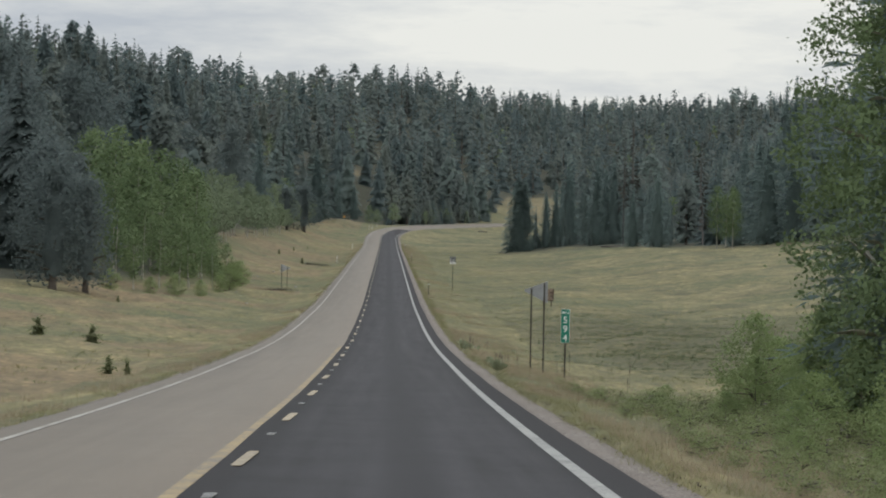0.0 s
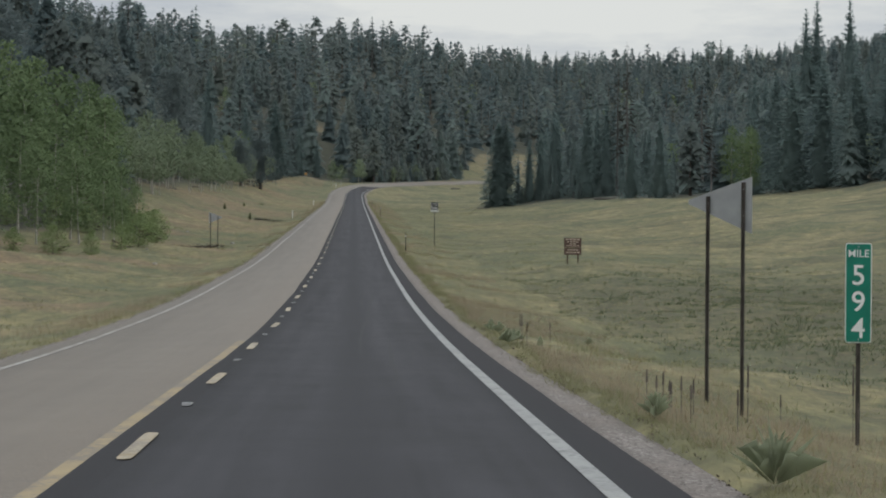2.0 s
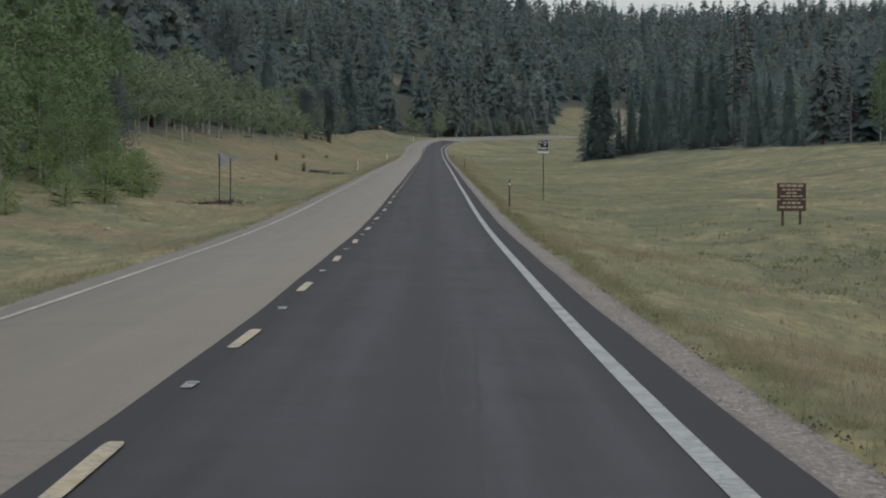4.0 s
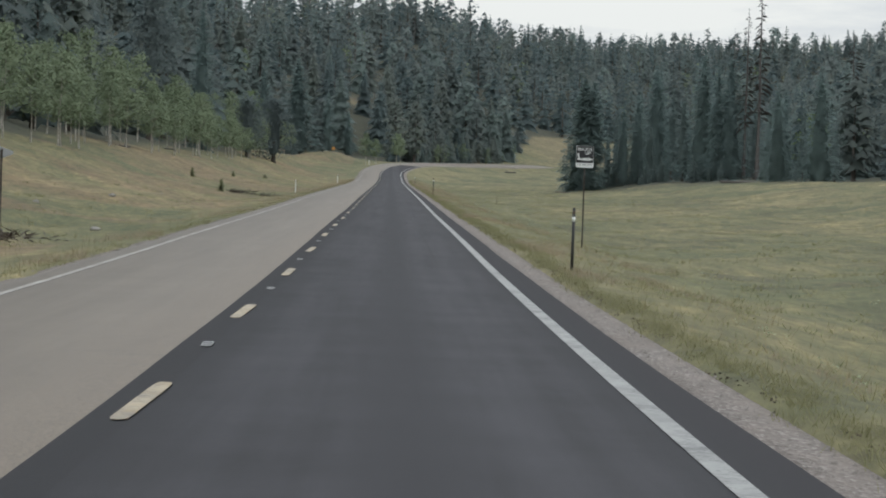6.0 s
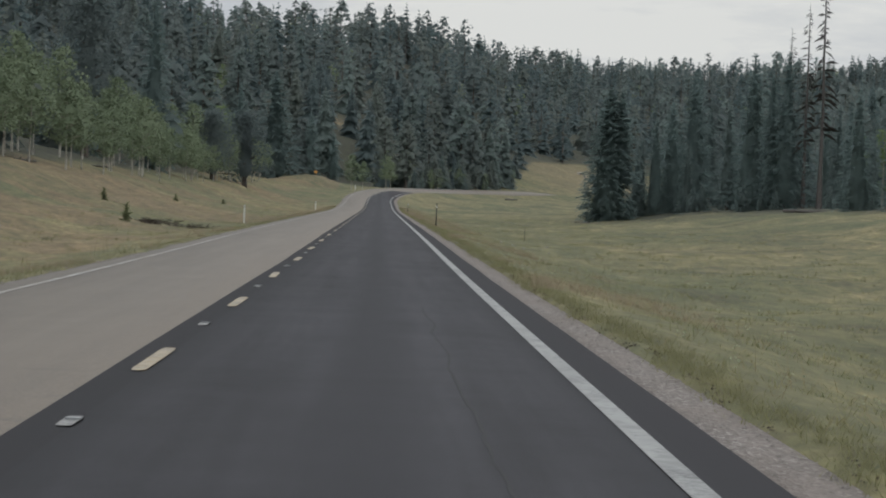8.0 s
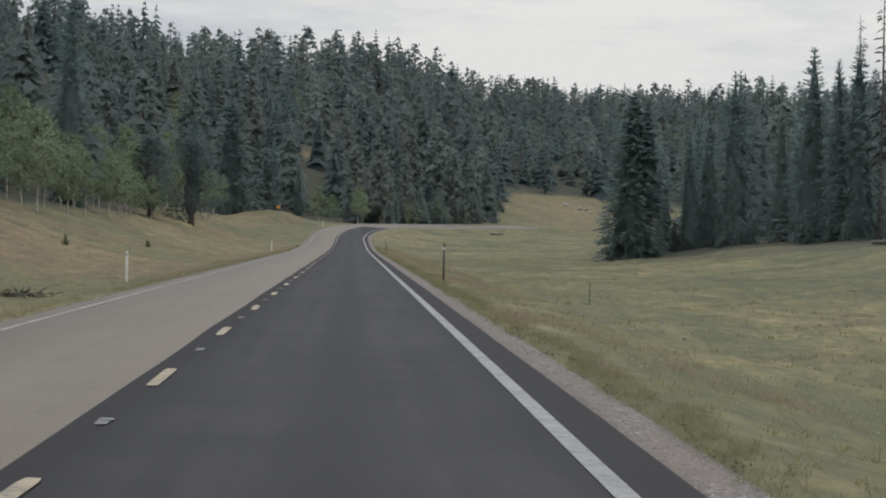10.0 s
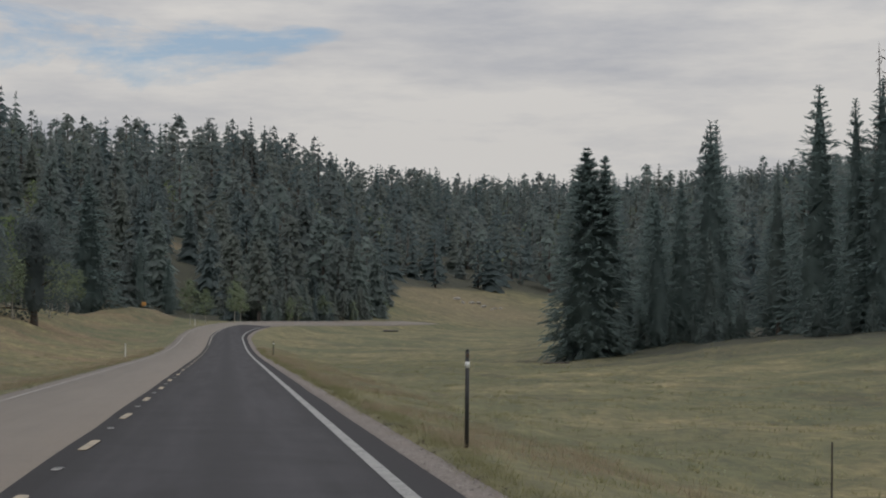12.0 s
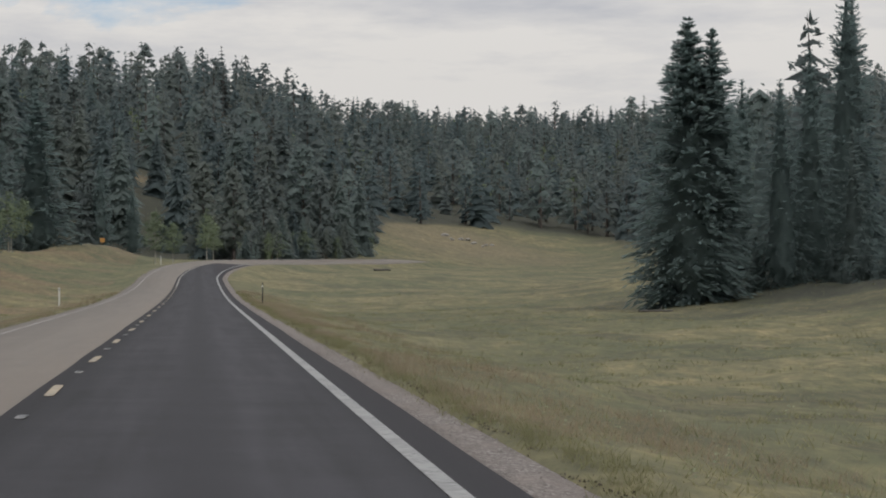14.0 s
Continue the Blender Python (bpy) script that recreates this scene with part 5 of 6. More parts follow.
GRASSES = (
    # name, material, tufts, blades, height, half width, offset from the asphalt's edge and reach, skew, words
    ("dry_grass", M_GRASS, 30000, 5, (0.06, 0.14), 0.006, 1.0, 30.0, 1.7, "straw-coloured grass tufts along the road"),
    ("verge_grass", M_PINK, 34000, 8, (0.10, 0.24), 0.004, 0.25, 3.6, 1.5, "fine reddish dry grass on the road's verge"),
    ("turf_edge", M_TURF, 24000, 6, (0.05, 0.13), 0.005, 0.0, 0.4, 1.0, "dark ragged turf along the gravel"),
    ("green_grass", M_SEDGE, 24000, 5, (0.05, 0.13), 0.006, 0.5, 16.0, 1.4, "green sedge tufts in the meadow"),
    ("seed_heads", M_STRAW, 1500, 4, (0.2, 0.42), 0.004, 0.3, 3.5, 1.0, "dry seed stalks on the road's verge"),
)


def grass(name, v, f, material, words):
    """Blades as one sheet of growth, lit from above like the turf that they stand in."""
    up = np.tile(np.array([0.0, -0.25, 0.97]), (len(v), 1))
    tagged(soup(name, v, f, [material], normals=up), words, "grass", kind="stuff")


def meadow_grass():
    r = np.random.RandomState(50)
    for name, material, count, n, tall, wide, rim, reach, skew, words in GRASSES:
        s = r.uniform(-8, 558, count)
        d = rim + reach * r.rand(count) ** skew
        wave = 0.16 * np.sin(s * 0.35) * np.sin(s * 0.14) + 0.08 * np.sin(s * 1.2) + 0.05 * np.sin(s * 3.0)
        d = np.where(r.rand(count) < 0.28, -4.2 - d * 0.55, gravel_edge(s) - 0.05 + d) + wave * np.where(rim < 0.3, 1, 0)
        patch = np.sin(s * 0.073 + 0.3 * d) * np.sin(d * 0.41 + s * 0.02)
        if name == "green_grass":
            s, d = s[patch > -0.3], d[patch > -0.3]
        if name == "verge_grass":
            some = np.sin(s * 0.127) + np.sin(s * 0.32 + 1) + 0.6 * np.sin(d * 2.0 + s * 0.4) > np.interp(s, [0, 117, 169, 337, 389, 558], [-0.9, -0.6, 0.9, 0.9, -0.2, -0.2])
            s, d = s[some], d[some]
        x, y = road_point(s, d)
        z = ground_z(x, y) - 0.03
        far = 1 + np.clip(np.abs(d) - 6, 0, 30) * 0.02
        v, f = blades(r, x, y, z, n, r.uniform(*tall, len(x)) * far, wide)
        grass(name, v, f, material, words)
    n = 2600
    s, d = r.uniform(13, 610, n), 6.5 + 40 * r.rand(n) ** 1.3
    x, y = road_point(s, np.where(r.rand(n) < 0.2, -5 - 0.35 * d, d))
    x, y = np.repeat(x, 3) + r.normal(size=3 * n) * 0.14, np.repeat(y, 3) + r.normal(size=3 * n) * 0.14
    v, f = blades(r, x, y, ground_z(x, y) - 0.03, 6, r.uniform(0.06, 0.15, 3 * n), 0.013)
    grass("bunch_grass", v, f, M_BUNCH, "darker green bunch grass scattered over the meadow")
    # sedge clumps on the damp, churned ground
    spots = np.concatenate([np.array([19, 135]) + r.normal(size=(4200, 2)) * (6.5, 22), np.array([17, 98.5]) + r.normal(size=(1500, 2)) * (3.2, 13)])
    spots = spots[spots[:, 0] > 9.6]
    v, f = blades(r, spots[:, 0], spots[:, 1], ground_z(spots[:, 0], spots[:, 1]) - 0.03, 8, r.uniform(0.06, 0.17, len(spots)), 0.016)
    grass("sedge_clumps", v, f, M_WET, "dark green sedge clumps on damp churned ground")


def tussocks():
    """Thick tufts in patches, which make the meadow lumpy."""
    r = np.random.RandomState(58)
    for name, material, n, d0, reach, size, words in (("green_tussocks", M_BUNCH, 9000, 6.6, 34.0, (0.04, 0.11), "olive green tussocks over the lumpy meadow"),
                                                      ("dry_tussocks", M_GRASS, 9000, 5.4, 22.0, (0.05, 0.13), "straw-dry tussocks on the verge and meadow"),
                                                      ("brown_tussocks", M_TURF, 4000, 6.5, 20.0, (0.04, 0.10), "brown dead tussocks in the meadow")):
        s, d = r.uniform(5, 520, n), d0 + reach * r.rand(n) ** 1.35
        keep = np.sin(s * 0.11 + 0.5 * d) + np.sin(d * 0.8 - s * 0.05) + r.normal(size=n) * 0.8 > -0.2
        s, d = s[keep], np.where(r.rand(n) < 0.2, -5.2 - 0.35 * d, d)[keep]
        x, y = road_point(s, d)
        x, y = np.repeat(x, 2) + r.normal(size=2 * len(x)) * 0.10, np.repeat(y, 2) + r.normal(size=2 * len(x)) * 0.2
        v, f = blades(r, x, y, ground_z(x, y) - 0.03, 6, r.uniform(*size, len(x)), 0.012)
        grass(name, v, f, material, words)


meadow_grass()
tussocks()


# ---- loose stones on the gravel ----
def gravel_stones():
    r = np.random.RandomState(71)
    n = 9000
    s = r.uniform(5, 428, n)
    edge = gravel_edge(s)
    d = np.where(r.rand(n) < 0.8, 4.4 + (edge - 4.35) * r.rand(n) ** 0.7, -3.96 - 0.35 * r.rand(n))
    x, y = road_point(s, d)
    z = road_z(s) - 0.035 - 0.012 * np.abs(d)
    a, k = r.rand(n, 3) * 0.8 + 0.6, 0.007 + 0.03 * r.rand(n) ** 3
    tip = np.array([(1, 0, 0), (0, 1, 0), (-1, 0, 0), (0, -1, 0), (0, 0, 0.8)])
    turn = r.rand(n) * 6.28
    v = tip[None] * (a * k[:, None])[:, None]
    c, q = np.cos(turn)[:, None], np.sin(turn)[:, None]
    v = np.stack([v[..., 0] * c - v[..., 1] * q, v[..., 0] * q + v[..., 1] * c, v[..., 2]], 2) + np.stack([x, y, z], 1)[:, None]
    f = np.array([(0, 1, 4), (1, 2, 4), (2, 3, 4), (3, 0, 4)])[None] + np.arange(n)[:, None, None] * 5
    tagged(soup("gravel_stones", v.reshape(-1, 3), f.reshape(-1, 3), [M_PEBBLE]), "loose grey pebbles on the gravel shoulder", "gravel", kind="stuff")


def verge_bits():
    """Dark clods under the turf's lip and small pale flower heads in the verge."""
    r = np.random.RandomState(73)
    n = 14000
    s = r.uniform(8, 450, n)
    d = gravel_edge(s) - 0.06 + 0.10 * np.sin(s * 0.9) * np.sin(s * 0.31) + r.normal(size=n) * 0.03
    keep = np.sin(s * 0.8) + np.sin(s * 2.3 + 1) + r.normal(size=n) * 0.5 > 0.1
    x, y = road_point(s[keep], d[keep])
    v, f = chips(r, np.stack([x, y, ground_z(x, y) + 0.006], 1), r.uniform(0.006, 0.017, len(x)), 0.5, 0.8)
    tagged(soup("soil_clods", v, f, [M_SOIL]), "crumbs of dark soil along the turf's edge", "soil", kind="stuff")
    n = 700
    s, d = r.uniform(20, 430, n), 5.5 + 6.5 * r.rand(n) ** 1.6
    keep = np.sin(s * 0.05) + np.sin(s * 0.17 + d) + r.normal(size=n) * 0.5 > 0.0
    x, y = road_point(np.repeat(s[keep], 6) + r.normal(size=6 * keep.sum()) * 0.10, np.repeat(d[keep], 6) + r.normal(size=6 * keep.sum()) * 0.06)
    v, f = chips(r, np.stack([x, y, ground_z(x, y) + r.uniform(0.06, 0.16, len(x))], 1), r.uniform(0.012, 0.024, len(x)), 0.6, 0.8)
    up = np.tile(np.array([0.0, -0.25, 0.97]), (len(v), 1))
    tagged(soup("flower_heads", v, f, [M_FELT], normals=up), "small pale flower heads in the verge grass", "flowers", kind="stuff")


gravel_stones()
verge_bits()


# ---- signs and posts ----
def writing(text, size, at, material, parent, name="lettering"):
    """Built-in letters as a thin mesh, facing -y."""
    c = bpy.data.curves.new("letters", "FONT")
    c.body, c.size, c.align_x, c.align_y, c.extrude = text, size, "CENTER", "CENTER", 0.0015
    c.offset = size * 0.006
    ob = new("letters", c)
    me = bpy.data.meshes.new_from_object(ob.evaluated_get(bpy.context.evaluated_depsgraph_get()))
    bpy.data.objects.remove(ob)
    me.name = name
    me.materials.clear()
    me.materials.append(material)
    out = new(name, me)
    out.parent = parent
    out.matrix_basis = Matrix.Translation(at) @ pose(0, 0, 0, 90, 0, 0)
    return out


def plate(w, h, t=0.004, r=0.03, at=(0, 0, 0)):
    """A sheet with rounded corners, facing -y, centred at a place."""
    bm = bmesh.new()
    ring = []
    for cx, cz, a0 in ((w / 2 - r, h / 2 - r, 0), (-w / 2 + r, h / 2 - r, 90), (-w / 2 + r, -h / 2 + r, 180), (w / 2 - r, -h / 2 + r, 270)):
        for k in range(4):
            a = radians(a0 + 30 * k)
            ring.append((cx + r * math.cos(a), cz + r * math.sin(a)))
    front = [bm.verts.new((at[0] + x, at[1] - t / 2, at[2] + z)) for x, z in ring]
    back = [bm.verts.new((at[0] + x, at[1] + t / 2, at[2] + z)) for x, z in ring]
    bm.faces.new(front)
    bm.faces.new(back[::-1])
    for k in range(len(ring)):
        j = (k + 1) % len(ring)
        bm.faces.new((front[j], front[k], back[k], back[j]))
    bmesh.ops.recalc_face_normals(bm, faces=bm.faces)
    return bm


def thing(name, x, y, label, category, turn=0.0, group="", z=None):
    ob = new(name)
    ob.empty_display_size = 0.2
    ob.matrix_world = pose(x, y, float(ground_z(x, y)) if z is None else z, 0, 0, turn)
    return tagged(ob, label, category, group)


def channel_post(h, parent, at=(0, 0), lean=0.0):
    """A rolled steel U post with a folded edge, sunk into the ground."""
    bm = bmesh.new()
    for dx, dy, w, t in ((0, 0, 0.036, 0.008), (-0.022, -0.012, 0.010, 0.024), (0.022, -0.012, 0.010, 0.024)):
        box(bm, (w, t, h + 0.3), (at[0] + dx, at[1] + dy, (h - 0.3) / 2))
    return part("post", bm, M_STEEL, parent)


def bolts(parent, places, material=None):
    for x, y, z in places:
        part("bolt", rod(bmesh.new(), (x, y + 0.004, z), (x, y - 0.010, z), 0.009, 0.007, 6), material or M_ALU, parent)


def mile_marker():
    g = float(ground_z(7.81, 67.36))
    ob = thing("mile_marker", 7.81, 67.36, "green roadside mile marker with white digits on a steel post", "sign", -14)
    low, high = 1.12 - g, 2.29 - g
    channel_post(high, ob)
    mid, tall = (low + high) / 2, high - low
    part("border", plate(0.305, tall, 0.004, 0.03, (0, -0.030, mid)), M_SIGN_WHITE, ob, "white border")
    part("panel", plate(0.285, tall - 0.02, 0.004, 0.024, (0, -0.035, mid)), M_SIGN_GREEN, ob, "green reflective panel")
    writing("MILE", 0.125, (0, -0.039, high - 0.125), M_SIGN_WHITE, ob)
    for k, c in enumerate("594"):
        writing(c, 0.335, (0, -0.039, high - 0.385 - 0.312 * k), M_SIGN_WHITE, ob)
    bolts(ob, ((0, -0.040, high - 0.04), (0, -0.040, low + 0.04)))


def pennant_sign(x, y, turn, top, flip, label, spread=0.58, size=(1.05, 0.82)):
    """Back of a long pointed warning pennant on two steel posts."""
    g = float(ground_z(x, y))
    ob = thing("pennant_sign", x, y, label, "sign", turn)
    h = top - g
    channel_post(h - 0.02, ob, (spread / 2 * flip, 0))
    channel_post(h - 0.22, ob, (-spread / 2 * flip, 0))
    w, t = size
    bm = bmesh.new()
    pts = [(0.40 * w * flip, h + 0.06), (0.40 * w * flip, h + 0.06 - t), (-0.60 * w * flip, h - 0.30 - 0.03), (-0.60 * w * flip, h - 0.30 + 0.03)]
    fr = [bm.verts.new((px, 0.012, pz)) for px, pz in pts]
    bk = [bm.verts.new((px, 0.018, pz)) for px, pz in pts]
    bm.faces.new(fr)
    bm.faces.new(bk[::-1])
    for k in range(4):
        bm.faces.new((fr[k], fr[(k + 1) % 4], bk[(k + 1) % 4], bk[k]))
    bmesh.ops.recalc_face_normals(bm, faces=bm.faces)
    part("panel", bm, M_ALU, ob, "bare grey aluminium back of the panel")
    bolts(ob, ((spread / 2 * flip, 0, h - 0.12), (spread / 2 * flip, 0, h - 0.5), (-spread / 2 * flip, 0, h - 0.32)))


def brown_sign():
    ob = thing("notice_board", 14.73, 180.3, "brown wooden forest notice board with pale lettering on two posts", "sign", -6)
    g = float(ground_z(14.73, 180.3))
    top = 2.23 - g
    for sx in (-0.31, 0.31):
        part("post", box(bmesh.new(), (0.09, 0.09, top + 0.25), (sx, 0.06, (top - 0.45) / 2 + 0.05), bevel=0.008), M_WOOD, ob)
    for zc, hh in ((top - 0.30, 0.56), (top - 0.81, 0.40)):
        board = part("board", box(bmesh.new(), (1.02, 0.03, hh), (0, 0, zc), bevel=0.006), M_SIGN_BROWN, ob)
        rows = ((0.19, 0.86, 0.085), (0.05, 0.70, 0.06), (-0.07, 0.40, 0.06), (-0.18, 0.80, 0.05)) if hh > 0.5 else ((0.09, 0.66, 0.07), (-0.06, 0.86, 0.07))
        for dz, w, t in rows:
            k = 4 if w > 0.6 else 2
            for j in range(k):
                part("lettering", box(bmesh.new(), (w / k - 0.035, 0.004, t), (-w / 2 + w / k * (j + 0.5), -0.018, zc + dz)), M_LETTER, board)


M_LETTER = plain("cream_paint", (0.42, 0.34, 0.27), 0.6, spread=0.25, bump=0.02)


def buckle_sign():
    ob = thing("seat_belt_sign", 8.48, 236.5, "black and white buckle up road sign on a thin steel post", "sign", -3)
    g = float(ground_z(8.48, 236.5))
    top = 4.99 - g
    channel_post(top - 0.05, ob)
    part("border", plate(0.61, 0.76, 0.004, 0.035, (0, -0.030, top - 0.38)), M_SIGN_WHITE, ob, "white border and lower strip")
    panel = part("panel", plate(0.596, 0.595, 0.004, 0.03, (0, -0.035, top - 0.305)), M_SIGN_BLACK, ob, "black upper panel")
    writing("BUCKLE", 0.142, (0, -0.039, top - 0.125), M_SIGN_WHITE, panel)
    writing("UP", 0.145, (0.10, -0.039, top - 0.265), M_SIGN_WHITE, panel)
    for name, size, at, tilt in (("seat", (0.22, 0.004, 0.05), (-0.155, -0.039, top - 0.475), 0), ("seat_back", (0.05, 0.004, 0.22), (-0.215, -0.039, top - 0.375), 12),
                                 ("tongue", (0.10, 0.004, 0.085), (-0.01, -0.0395, top - 0.47), 0), ("buckle", (0.12, 0.004, 0.10), (0.115, -0.039, top - 0.47), 0), ("strap", (0.11, 0.004, 0.035), (0.225, -0.0392, top - 0.47), 0)):
        part(name, box(bmesh.new(), size, at, pose(0, 0, 0, 0, -tilt, 0)), M_SIGN_WHITE, panel)
    part("button", box(bmesh.new(), (0.045, 0.004, 0.04), (0.115, -0.0425, top - 0.47)), M_SIGN_BLACK, panel)
    writing("IT'S THE LAW", 0.085, (0, -0.034, top - 0.665), M_SIGN_BLACK, ob)
    bolts(ob, ((0, -0.034, top - 0.03), (0, -0.034, top - 0.735)))


def delineator(x, y, top, lean=0.0):
    """A black flexible post with a white band and a reflector."""
    g = float(ground_z(x, y))
    ob = thing("delineator_post", x, y, "black roadside delineator post with a white band", "post", lean, "black delineator posts")
    h = top - g
    part("shaft", rod(bmesh.new(), (0, 0, -0.3), (0.01, 0, h - 0.03), 0.033, 0.029, 10), M_POST_BLACK, ob, smooth=True)
    part("cap", rod(bmesh.new(), (0.01, 0, h - 0.03), (0.01, 0, h), 0.029, 0.016, 10), M_POST_BLACK, ob, smooth=True)
    part("band", rod(bmesh.new(), (0.009, 0, h - 0.27), (0.009, 0, h - 0.18), 0.033, 0.033, 10), M_SIGN_WHITE, ob, "white reflective band", smooth=True)
    part("reflector", box(bmesh.new(), (0.04, 0.010, 0.05), (0.01, -0.030, h - 0.09), bevel=0.003), M_WOOD, ob, "dull amber reflector")


def white_post(x, y, h, group="white delineator posts"):
    ob = thing("delineator_post", x, y, "flat white plastic delineator post on the verge", "post", 8, group)
    part("shaft", box(bmesh.new(), (0.095, 0.03, h + 0.25), (0, 0, (h - 0.25) / 2), bevel=0.008), M_POST_WHITE, ob)
    part("reflector", box(bmesh.new(), (0.07, 0.006, 0.09), (0, -0.018, h - 0.12), bevel=0.002), M_ALU, ob)


mile_marker()
pennant_sign(7.25, 73.9, -38, 3.16, 1, "grey back of a pointed road sign on two rusty posts")
pennant_sign(-8.1, 212.0, 20, 3.78, -1, "grey pointed road sign on two thin steel posts", 0.55, (0.95, 0.8))
brown_sign()
buckle_sign()
for x, y, top in ((5.34, 199.9, 2.48), (5.34, 353.0, 5.99), (5.37, 501.0, 9.02)):
    delineator(x, y, top)
for x, y, h in ((-6.1, 353.4, 1.17), (-5.93, 506.6, 1.09)):
    white_post(x, y, h)
wx, wy = road_point(680.0, -5.9)
white_post(float(wx), float(wy), 1.1)
rail = thing("survey_stake", 10.64, 353.0, "thin rusty steel stake in the meadow grass", "post")
part("post", rod(bmesh.new(), (0, 0, -0.3), (0.02, 0, 0.95), 0.016, 0.014, 6), M_STEEL, rail)
stake = thing("marker_panel", -11.6, 712.0, "small orange marker panel on a short stake", "sign", 10)
part("post", box(bmesh.new(), (0.06, 0.06, 1.3), (0, 0.05, 0.35)), M_WOOD, stake)
part("panel", plate(0.7, 0.6, 0.01, 0.08, (0, 0, 0.7)), M_ORANGE, stake)


# ---- plants and litter by the road ----
def mullein(x, y, h, dead, seed, lean=0.0):
    """A tall mullein stalk: dead and dark, or green with felted leaves."""
    r = np.random.RandomState(seed)
    ob = thing("mullein", x, y, "dry straw-coloured mullein rosette in the verge" if dead == 3 else "dry dark mullein stalk in the verge" if dead else "pale green mullein with broad felted leaves", "plant", seed * 37 % 360, "mulleins")
    bm = bmesh.new()
    rod(bm, (0, 0, -0.05), (lean * h, 0, h * 0.62), 0.006, 0.005, 6)
    if dead in (1, 2):
        part("stalk", bm, M_DEAD if dead != 2 else M_STRAW, ob)
    if dead == 1:
        part("seed_head", rod(bmesh.new(), (lean * h, 0, h * 0.62), (lean * h * 1.5, 0, h), 0.015, 0.009, 7), M_BARK, ob, "dark brown seed head")
    elif dead == 2:
        part("seed_head", rod(bmesh.new(), (lean * h, 0, h * 0.62), (lean * h * 1.7, 0, h), 0.009, 0.006, 7), M_STRAW, ob, "pale straw-coloured seed head")
    else:
        for k in range(34):
            a, e, l = k * 2.4, 0.75 + 0.022 * k, h * (0.95 - 0.008 * k) * (0.85 + 0.3 * r.rand())
            v, f = kites(np.array([[0, 0, 0.02 + 0.004 * k]]), np.array([[math.cos(a) * math.cos(e), math.sin(a) * math.cos(e), math.sin(e)]]), np.array([l]), np.array([0.010 + 0.010 * r.rand()]), np.array([(0.05 + 0.5 * r.rand()) * l]))
            soup("leaf", v, f, [M_PINK if dead == 3 else M_FELT], ob, normals=np.tile(np.array([0.0, -0.3, 0.95]), (len(v), 1)))


spots = random.Random(12)
for k in range(9):
    mullein(5.65 + spots.uniform(-0.25, 0.45), 66.9 + spots.uniform(-2.0, 1.8), spots.uniform(0.34, 0.48), 1, k)
for x, y, h in ((6.7, 68.5, 0.7), (8.1, 69, 1.0), (8.3, 75.2, 0.5), (7.4, 65.4, 0.55), (9.9, 65.6, 0.8), (9.6, 63.3, 0.5)):
    mullein(x, y, h, 1, int(x * 10))
mullein(5.08, 64.59, 0.36, 0, 3)
mullein(4.98, 56.81, 0.56, 0, 5)
for x, y, h in ((5.17, 86.75, 0.62), (5.22, 86.9, 0.60), (5.30, 86.6, 0.45), (6.13, 91.2, 0.40)):
    mullein(x, y, h, 1, int(y * 7))
for x, y, h in ((4.99, 87.6, 0.38), (5.13, 88.0, 0.30), (5.33, 89.6, 0.20), (5.01, 94.0, 0.32), (5.17, 93.5, 0.26), (7.67, 98.2, 0.24), (5.53, 86.2, 0.16)):
    mullein(x, y, h, 0, int(x * 31))
mullein(5.14, 86.25, 0.5, 2, 9, 0.26)


def rock(x, y, size, seed, group):
    r = np.random.RandomState(seed)
    bm = bmesh.new()
    bmesh.ops.create_icosphere(bm, subdivisions=2, radius=1)
    o = Vector(r.rand(3) * 50)
    for v in bm.verts:
        v.co *= size * (0.75 + 0.5 * noise.noise(v.co * 1.3 + o))
        v.co.z *= 0.55
    ob = part("rock", bm, M_ROCK, None, "pale weathered rock half sunk in grass", True)
    ob.matrix_world = pose(x, y, float(ground_z(x, y)) + size * 0.12, 0, 0, seed * 31)
    return tagged(ob, "", "rock", group)


for k in range(14):
    rock(78 + spots.uniform(-7, 7), 1045 + spots.uniform(-9, 9), spots.uniform(0.5, 1.5), k, "rocks on the far bank")
for k in range(10):
    rock(spots.uniform(-13, -7.5), spots.uniform(156, 311), spots.uniform(0.1, 0.22), 30 + k, "stones in the verge")


for k in range(26):
    rock(spots.uniform(7.6, 11.5), spots.uniform(320, 338), spots.uniform(0.035, 0.09), 60 + k, "stones in the meadow")


def log(x, y, l, r0, turn, label):
    bm = bmesh.new()
    rod(bm, (-l / 2, 0, 0), (l / 2, 0, 0.02), r0, r0 * 0.7, 9)
    rod(bm, (l * 0.1, 0, 0), (l * 0.28, 0.25, 0.32), r0 * 0.4, r0 * 0.15, 6)
    rod(bm, (-l * 0.2, 0, 0), (-l * 0.3, -0.2, 0.25), r0 * 0.35, r0 * 0.15, 6)
    ob = part("log", bm, M_DEAD, None, label)
    ob.matrix_world = pose(x, y, float(ground_z(x, y)) + r0 * 0.6, 0, 0, turn)
    tagged(ob, "", "log", "fallen logs")


log(26.4, 497.0, 2.4, 0.07, 30, "grey fallen log at the wood's edge")
log(33.0, 778.2, 3.0, 0.2, 15, "weathered fallen log in the meadow")
log(46.0, 456.5, 5.0, 0.18, -8, "long grey log in front of the spruces")
log(-25.0, 435.8, 5.0, 0.12, 60, "bleached log among the aspen trunks")
log(-24.5, 389.1, 4.0, 0.12, 75, "bleached log among the aspen trunks")


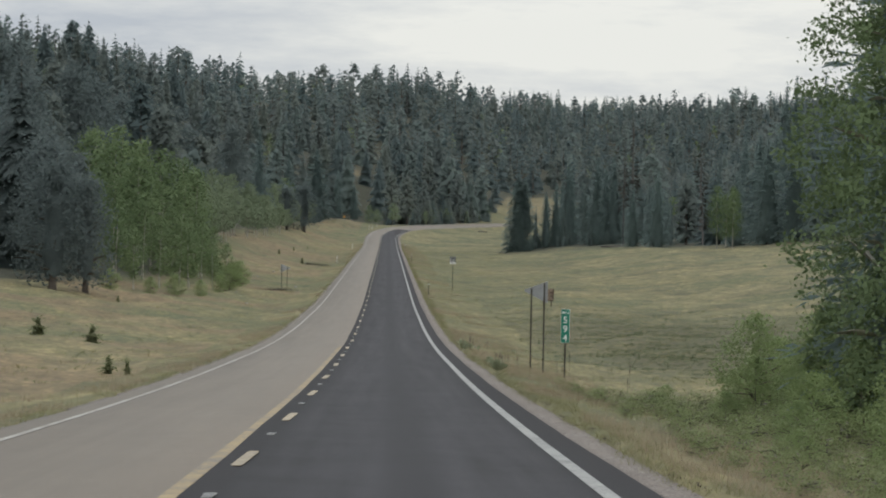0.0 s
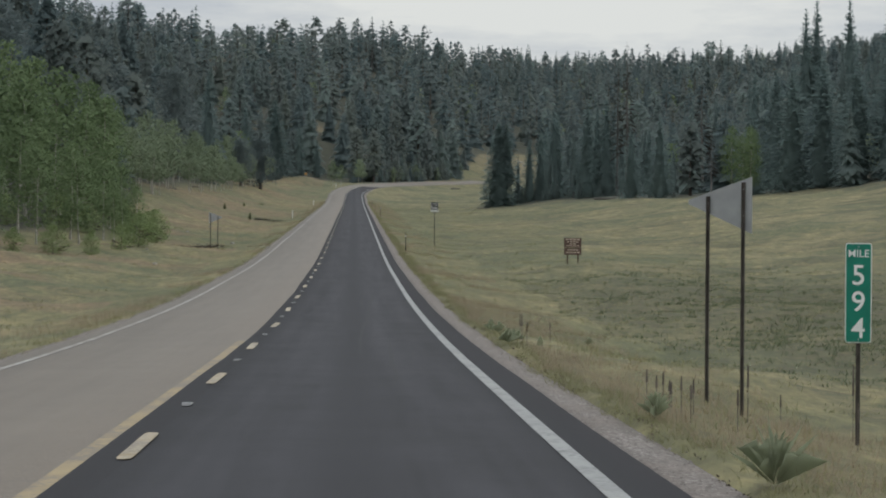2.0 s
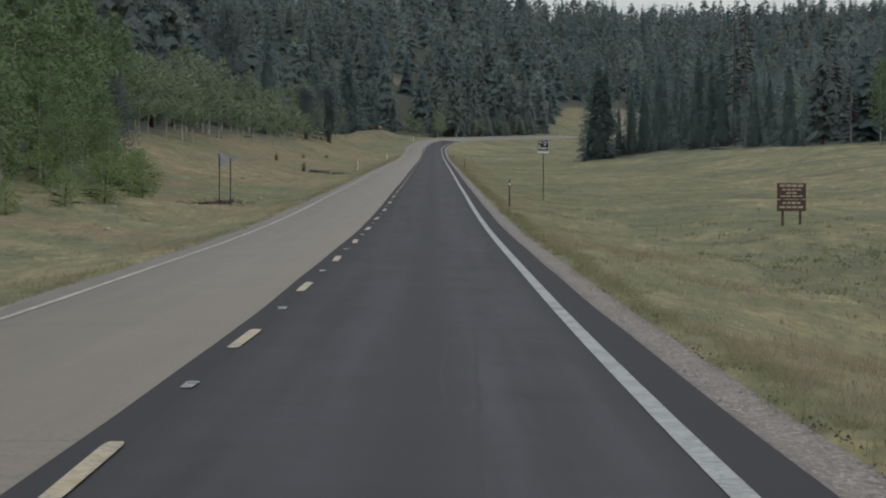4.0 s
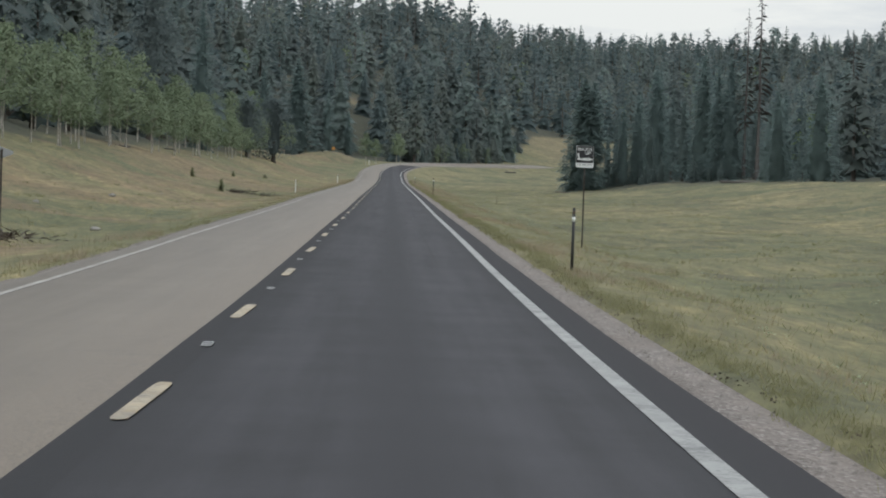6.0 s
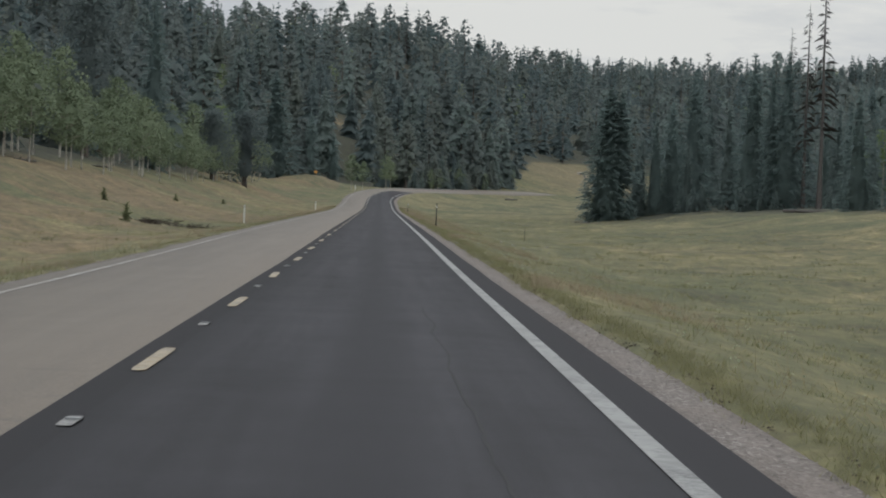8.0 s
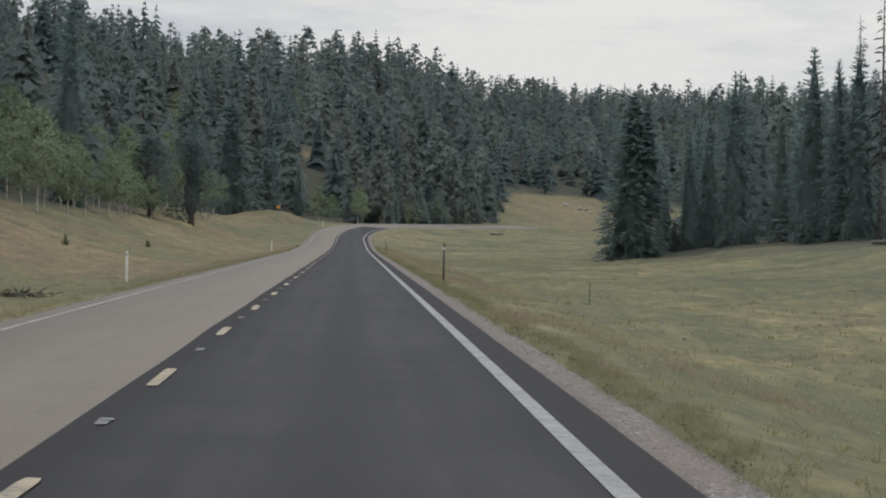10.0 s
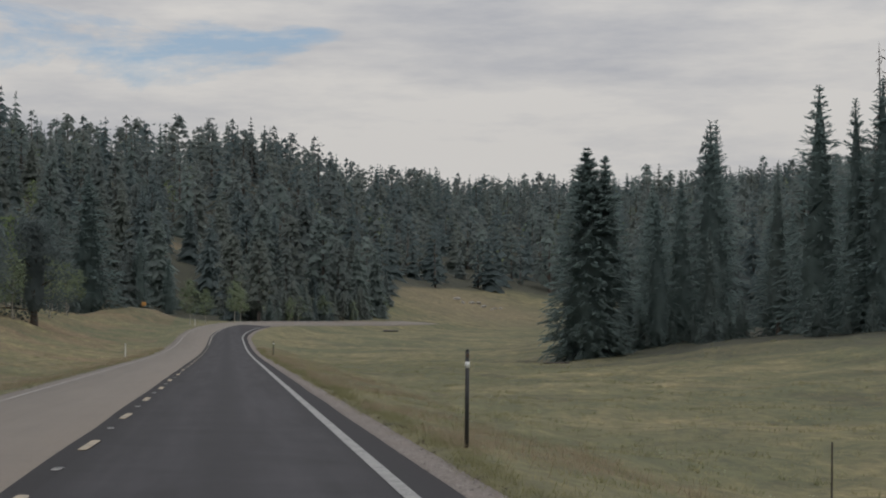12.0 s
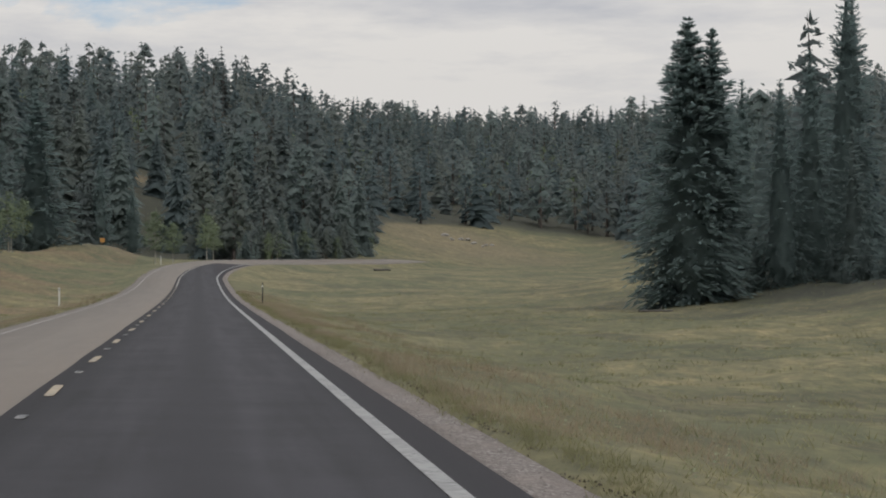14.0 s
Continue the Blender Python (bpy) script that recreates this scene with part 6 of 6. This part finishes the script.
# ---- brush in the ditch ----
def brush(x, y, w, seed):
    """A low heap of dead twigs about a drain in the ditch."""
    r = np.random.RandomState(seed)
    ob = thing("brush_pile", x, y, "low heap of dark dead twigs in the ditch", "brush", 0, "brush piles")
    n = 150
    base = np.stack([r.normal(size=n) * w * 0.45, r.normal(size=n) * w * 0.22, 0.02 + 0.12 * r.rand(n)], 1)
    a, e = r.rand(n) * 6.28, r.uniform(-0.1, 0.6, n)
    way = np.stack([np.cos(a) * np.cos(e), np.sin(a) * np.cos(e), np.sin(e)], 1)
    v, f = kites(base, way, r.uniform(0.25, 0.7, n), np.full(n, 0.022), 0.05 + 0 * a, r.uniform(-1.5, 1.5, n))
    tagged(soup("brushwood", v, f, [M_BARK], ob), kind="stuff")


brush(-8.4, 337.2, 2.2, 1)
brush(-8.7, 216.3, 1.4, 2)
brush(-9.6, 333.3, 1.3, 3)

# ---- marks on the lane ----
DASH_AT, DASH_GAP = 11.54, 12.19


def worn_bar(w, l):
    """A thin painted bar with rounded, uneven ends."""
    bm = bmesh.new()
    ring = []
    for k in range(24):
        a = 2 * math.pi * k / 24
        c, s = math.cos(a), math.sin(a)
        ring.append((w / 2 * math.copysign(abs(c) ** 0.35, c) * (1 + 0.03 * math.sin(5 * a)), l / 2 * math.copysign(abs(s) ** 0.22, s) * (1 + 0.012 * math.sin(7 * a + 1))))
    top = [bm.verts.new((x, y, 0.0)) for x, y in ring]
    low = [bm.verts.new((x, y, -0.004)) for x, y in ring]
    bm.faces.new(top)
    for k in range(24):
        bm.faces.new((top[k], low[k], low[(k + 1) % 24], top[(k + 1) % 24]))
    bmesh.ops.recalc_face_normals(bm, faces=bm.faces)
    return bm


def lane_marks():
    bm = worn_bar(0.135, 3.05)
    dash = part("dash", bm, M_DASH)
    tab = part("tab", worn_bar(0.11, 0.67), M_TAB)
    lug = part("raised_tab", box(bmesh.new(), (0.10, 0.035, 0.012), (0, 0, 0.006), bevel=0.003), M_ALU)
    rnd = random.Random(4)
    for k in range(-2, 47):
        s = DASH_AT + DASH_GAP * k
        for ob, at, lift in ((dash, s, 0.031), (tab, s + DASH_GAP / 2, 0.031), (lug, s + DASH_GAP / 2 + 0.1, 0.030)):
            o = new(ob.name.split(".")[0], ob.data)
            o.parent = fresh
            z = float(road_z(at)) + lift
            slope = math.degrees(math.atan((float(road_z(at + 1)) - float(road_z(at - 1))) / 2))
            o.matrix_world = pose(rnd.uniform(-0.02, 0.02), at, z, slope, 0, rnd.uniform(-1, 1))
    for ob in (dash, tab, lug):
        bpy.data.objects.remove(ob)


lane_marks()


def crack(d0, d1, s0, s1, width, seed):
    """A winding crack in the overlay, from one offset and distance to another, as a thin dark strip."""
    r = np.random.RandomState(seed)
    s = np.arange(s0, s1, 0.25)
    d = d0 + (d1 - d0) * ((s - s0) / (s1 - s0)) ** 1.4 + np.convolve(r.normal(size=len(s) + 8), np.ones(9) / 9, "valid") * 0.06 + r.normal(size=len(s)) * 0.006
    w = width * (0.35 + 0.9 * r.rand(len(s))) * np.minimum(1, 6 * np.minimum(np.arange(len(s)), np.arange(len(s))[::-1]) / len(s))
    rows = [np.stack([*road_point(s, c), road_z(s) + 0.0275 - 0.012 * np.abs(c)], 1) for c in (d - w / 2, d + w / 2)]
    v = np.stack(rows, 1).reshape(-1, 3)
    i = np.arange(len(s) - 1) * 2
    soup("crack", v, np.stack([i, i + 1, i + 3, i + 2], 1), [M_TAR], fresh, label="winding dark crack")


M_TAR = plain("tar_crack", (0.013, 0.013, 0.014), 0.8, spread=0.3, bump=0.2)
for k, (d0, d1, s0, s1, width) in enumerate(((1.98, 2.59, 79.4, 125.3, 0.05), (2.49, 2.58, 71.1, 88.2, 0.045), (2.12, 2.25, 111.5, 129.7, 0.04), (2.13, 2.17, 192, 208.8, 0.028), (2.72, 2.6, 197.1, 251.6, 0.03), (2.45, 2.46, 195.1, 202.3, 0.025))):
    crack(d0, d1, s0, s1, width, k)
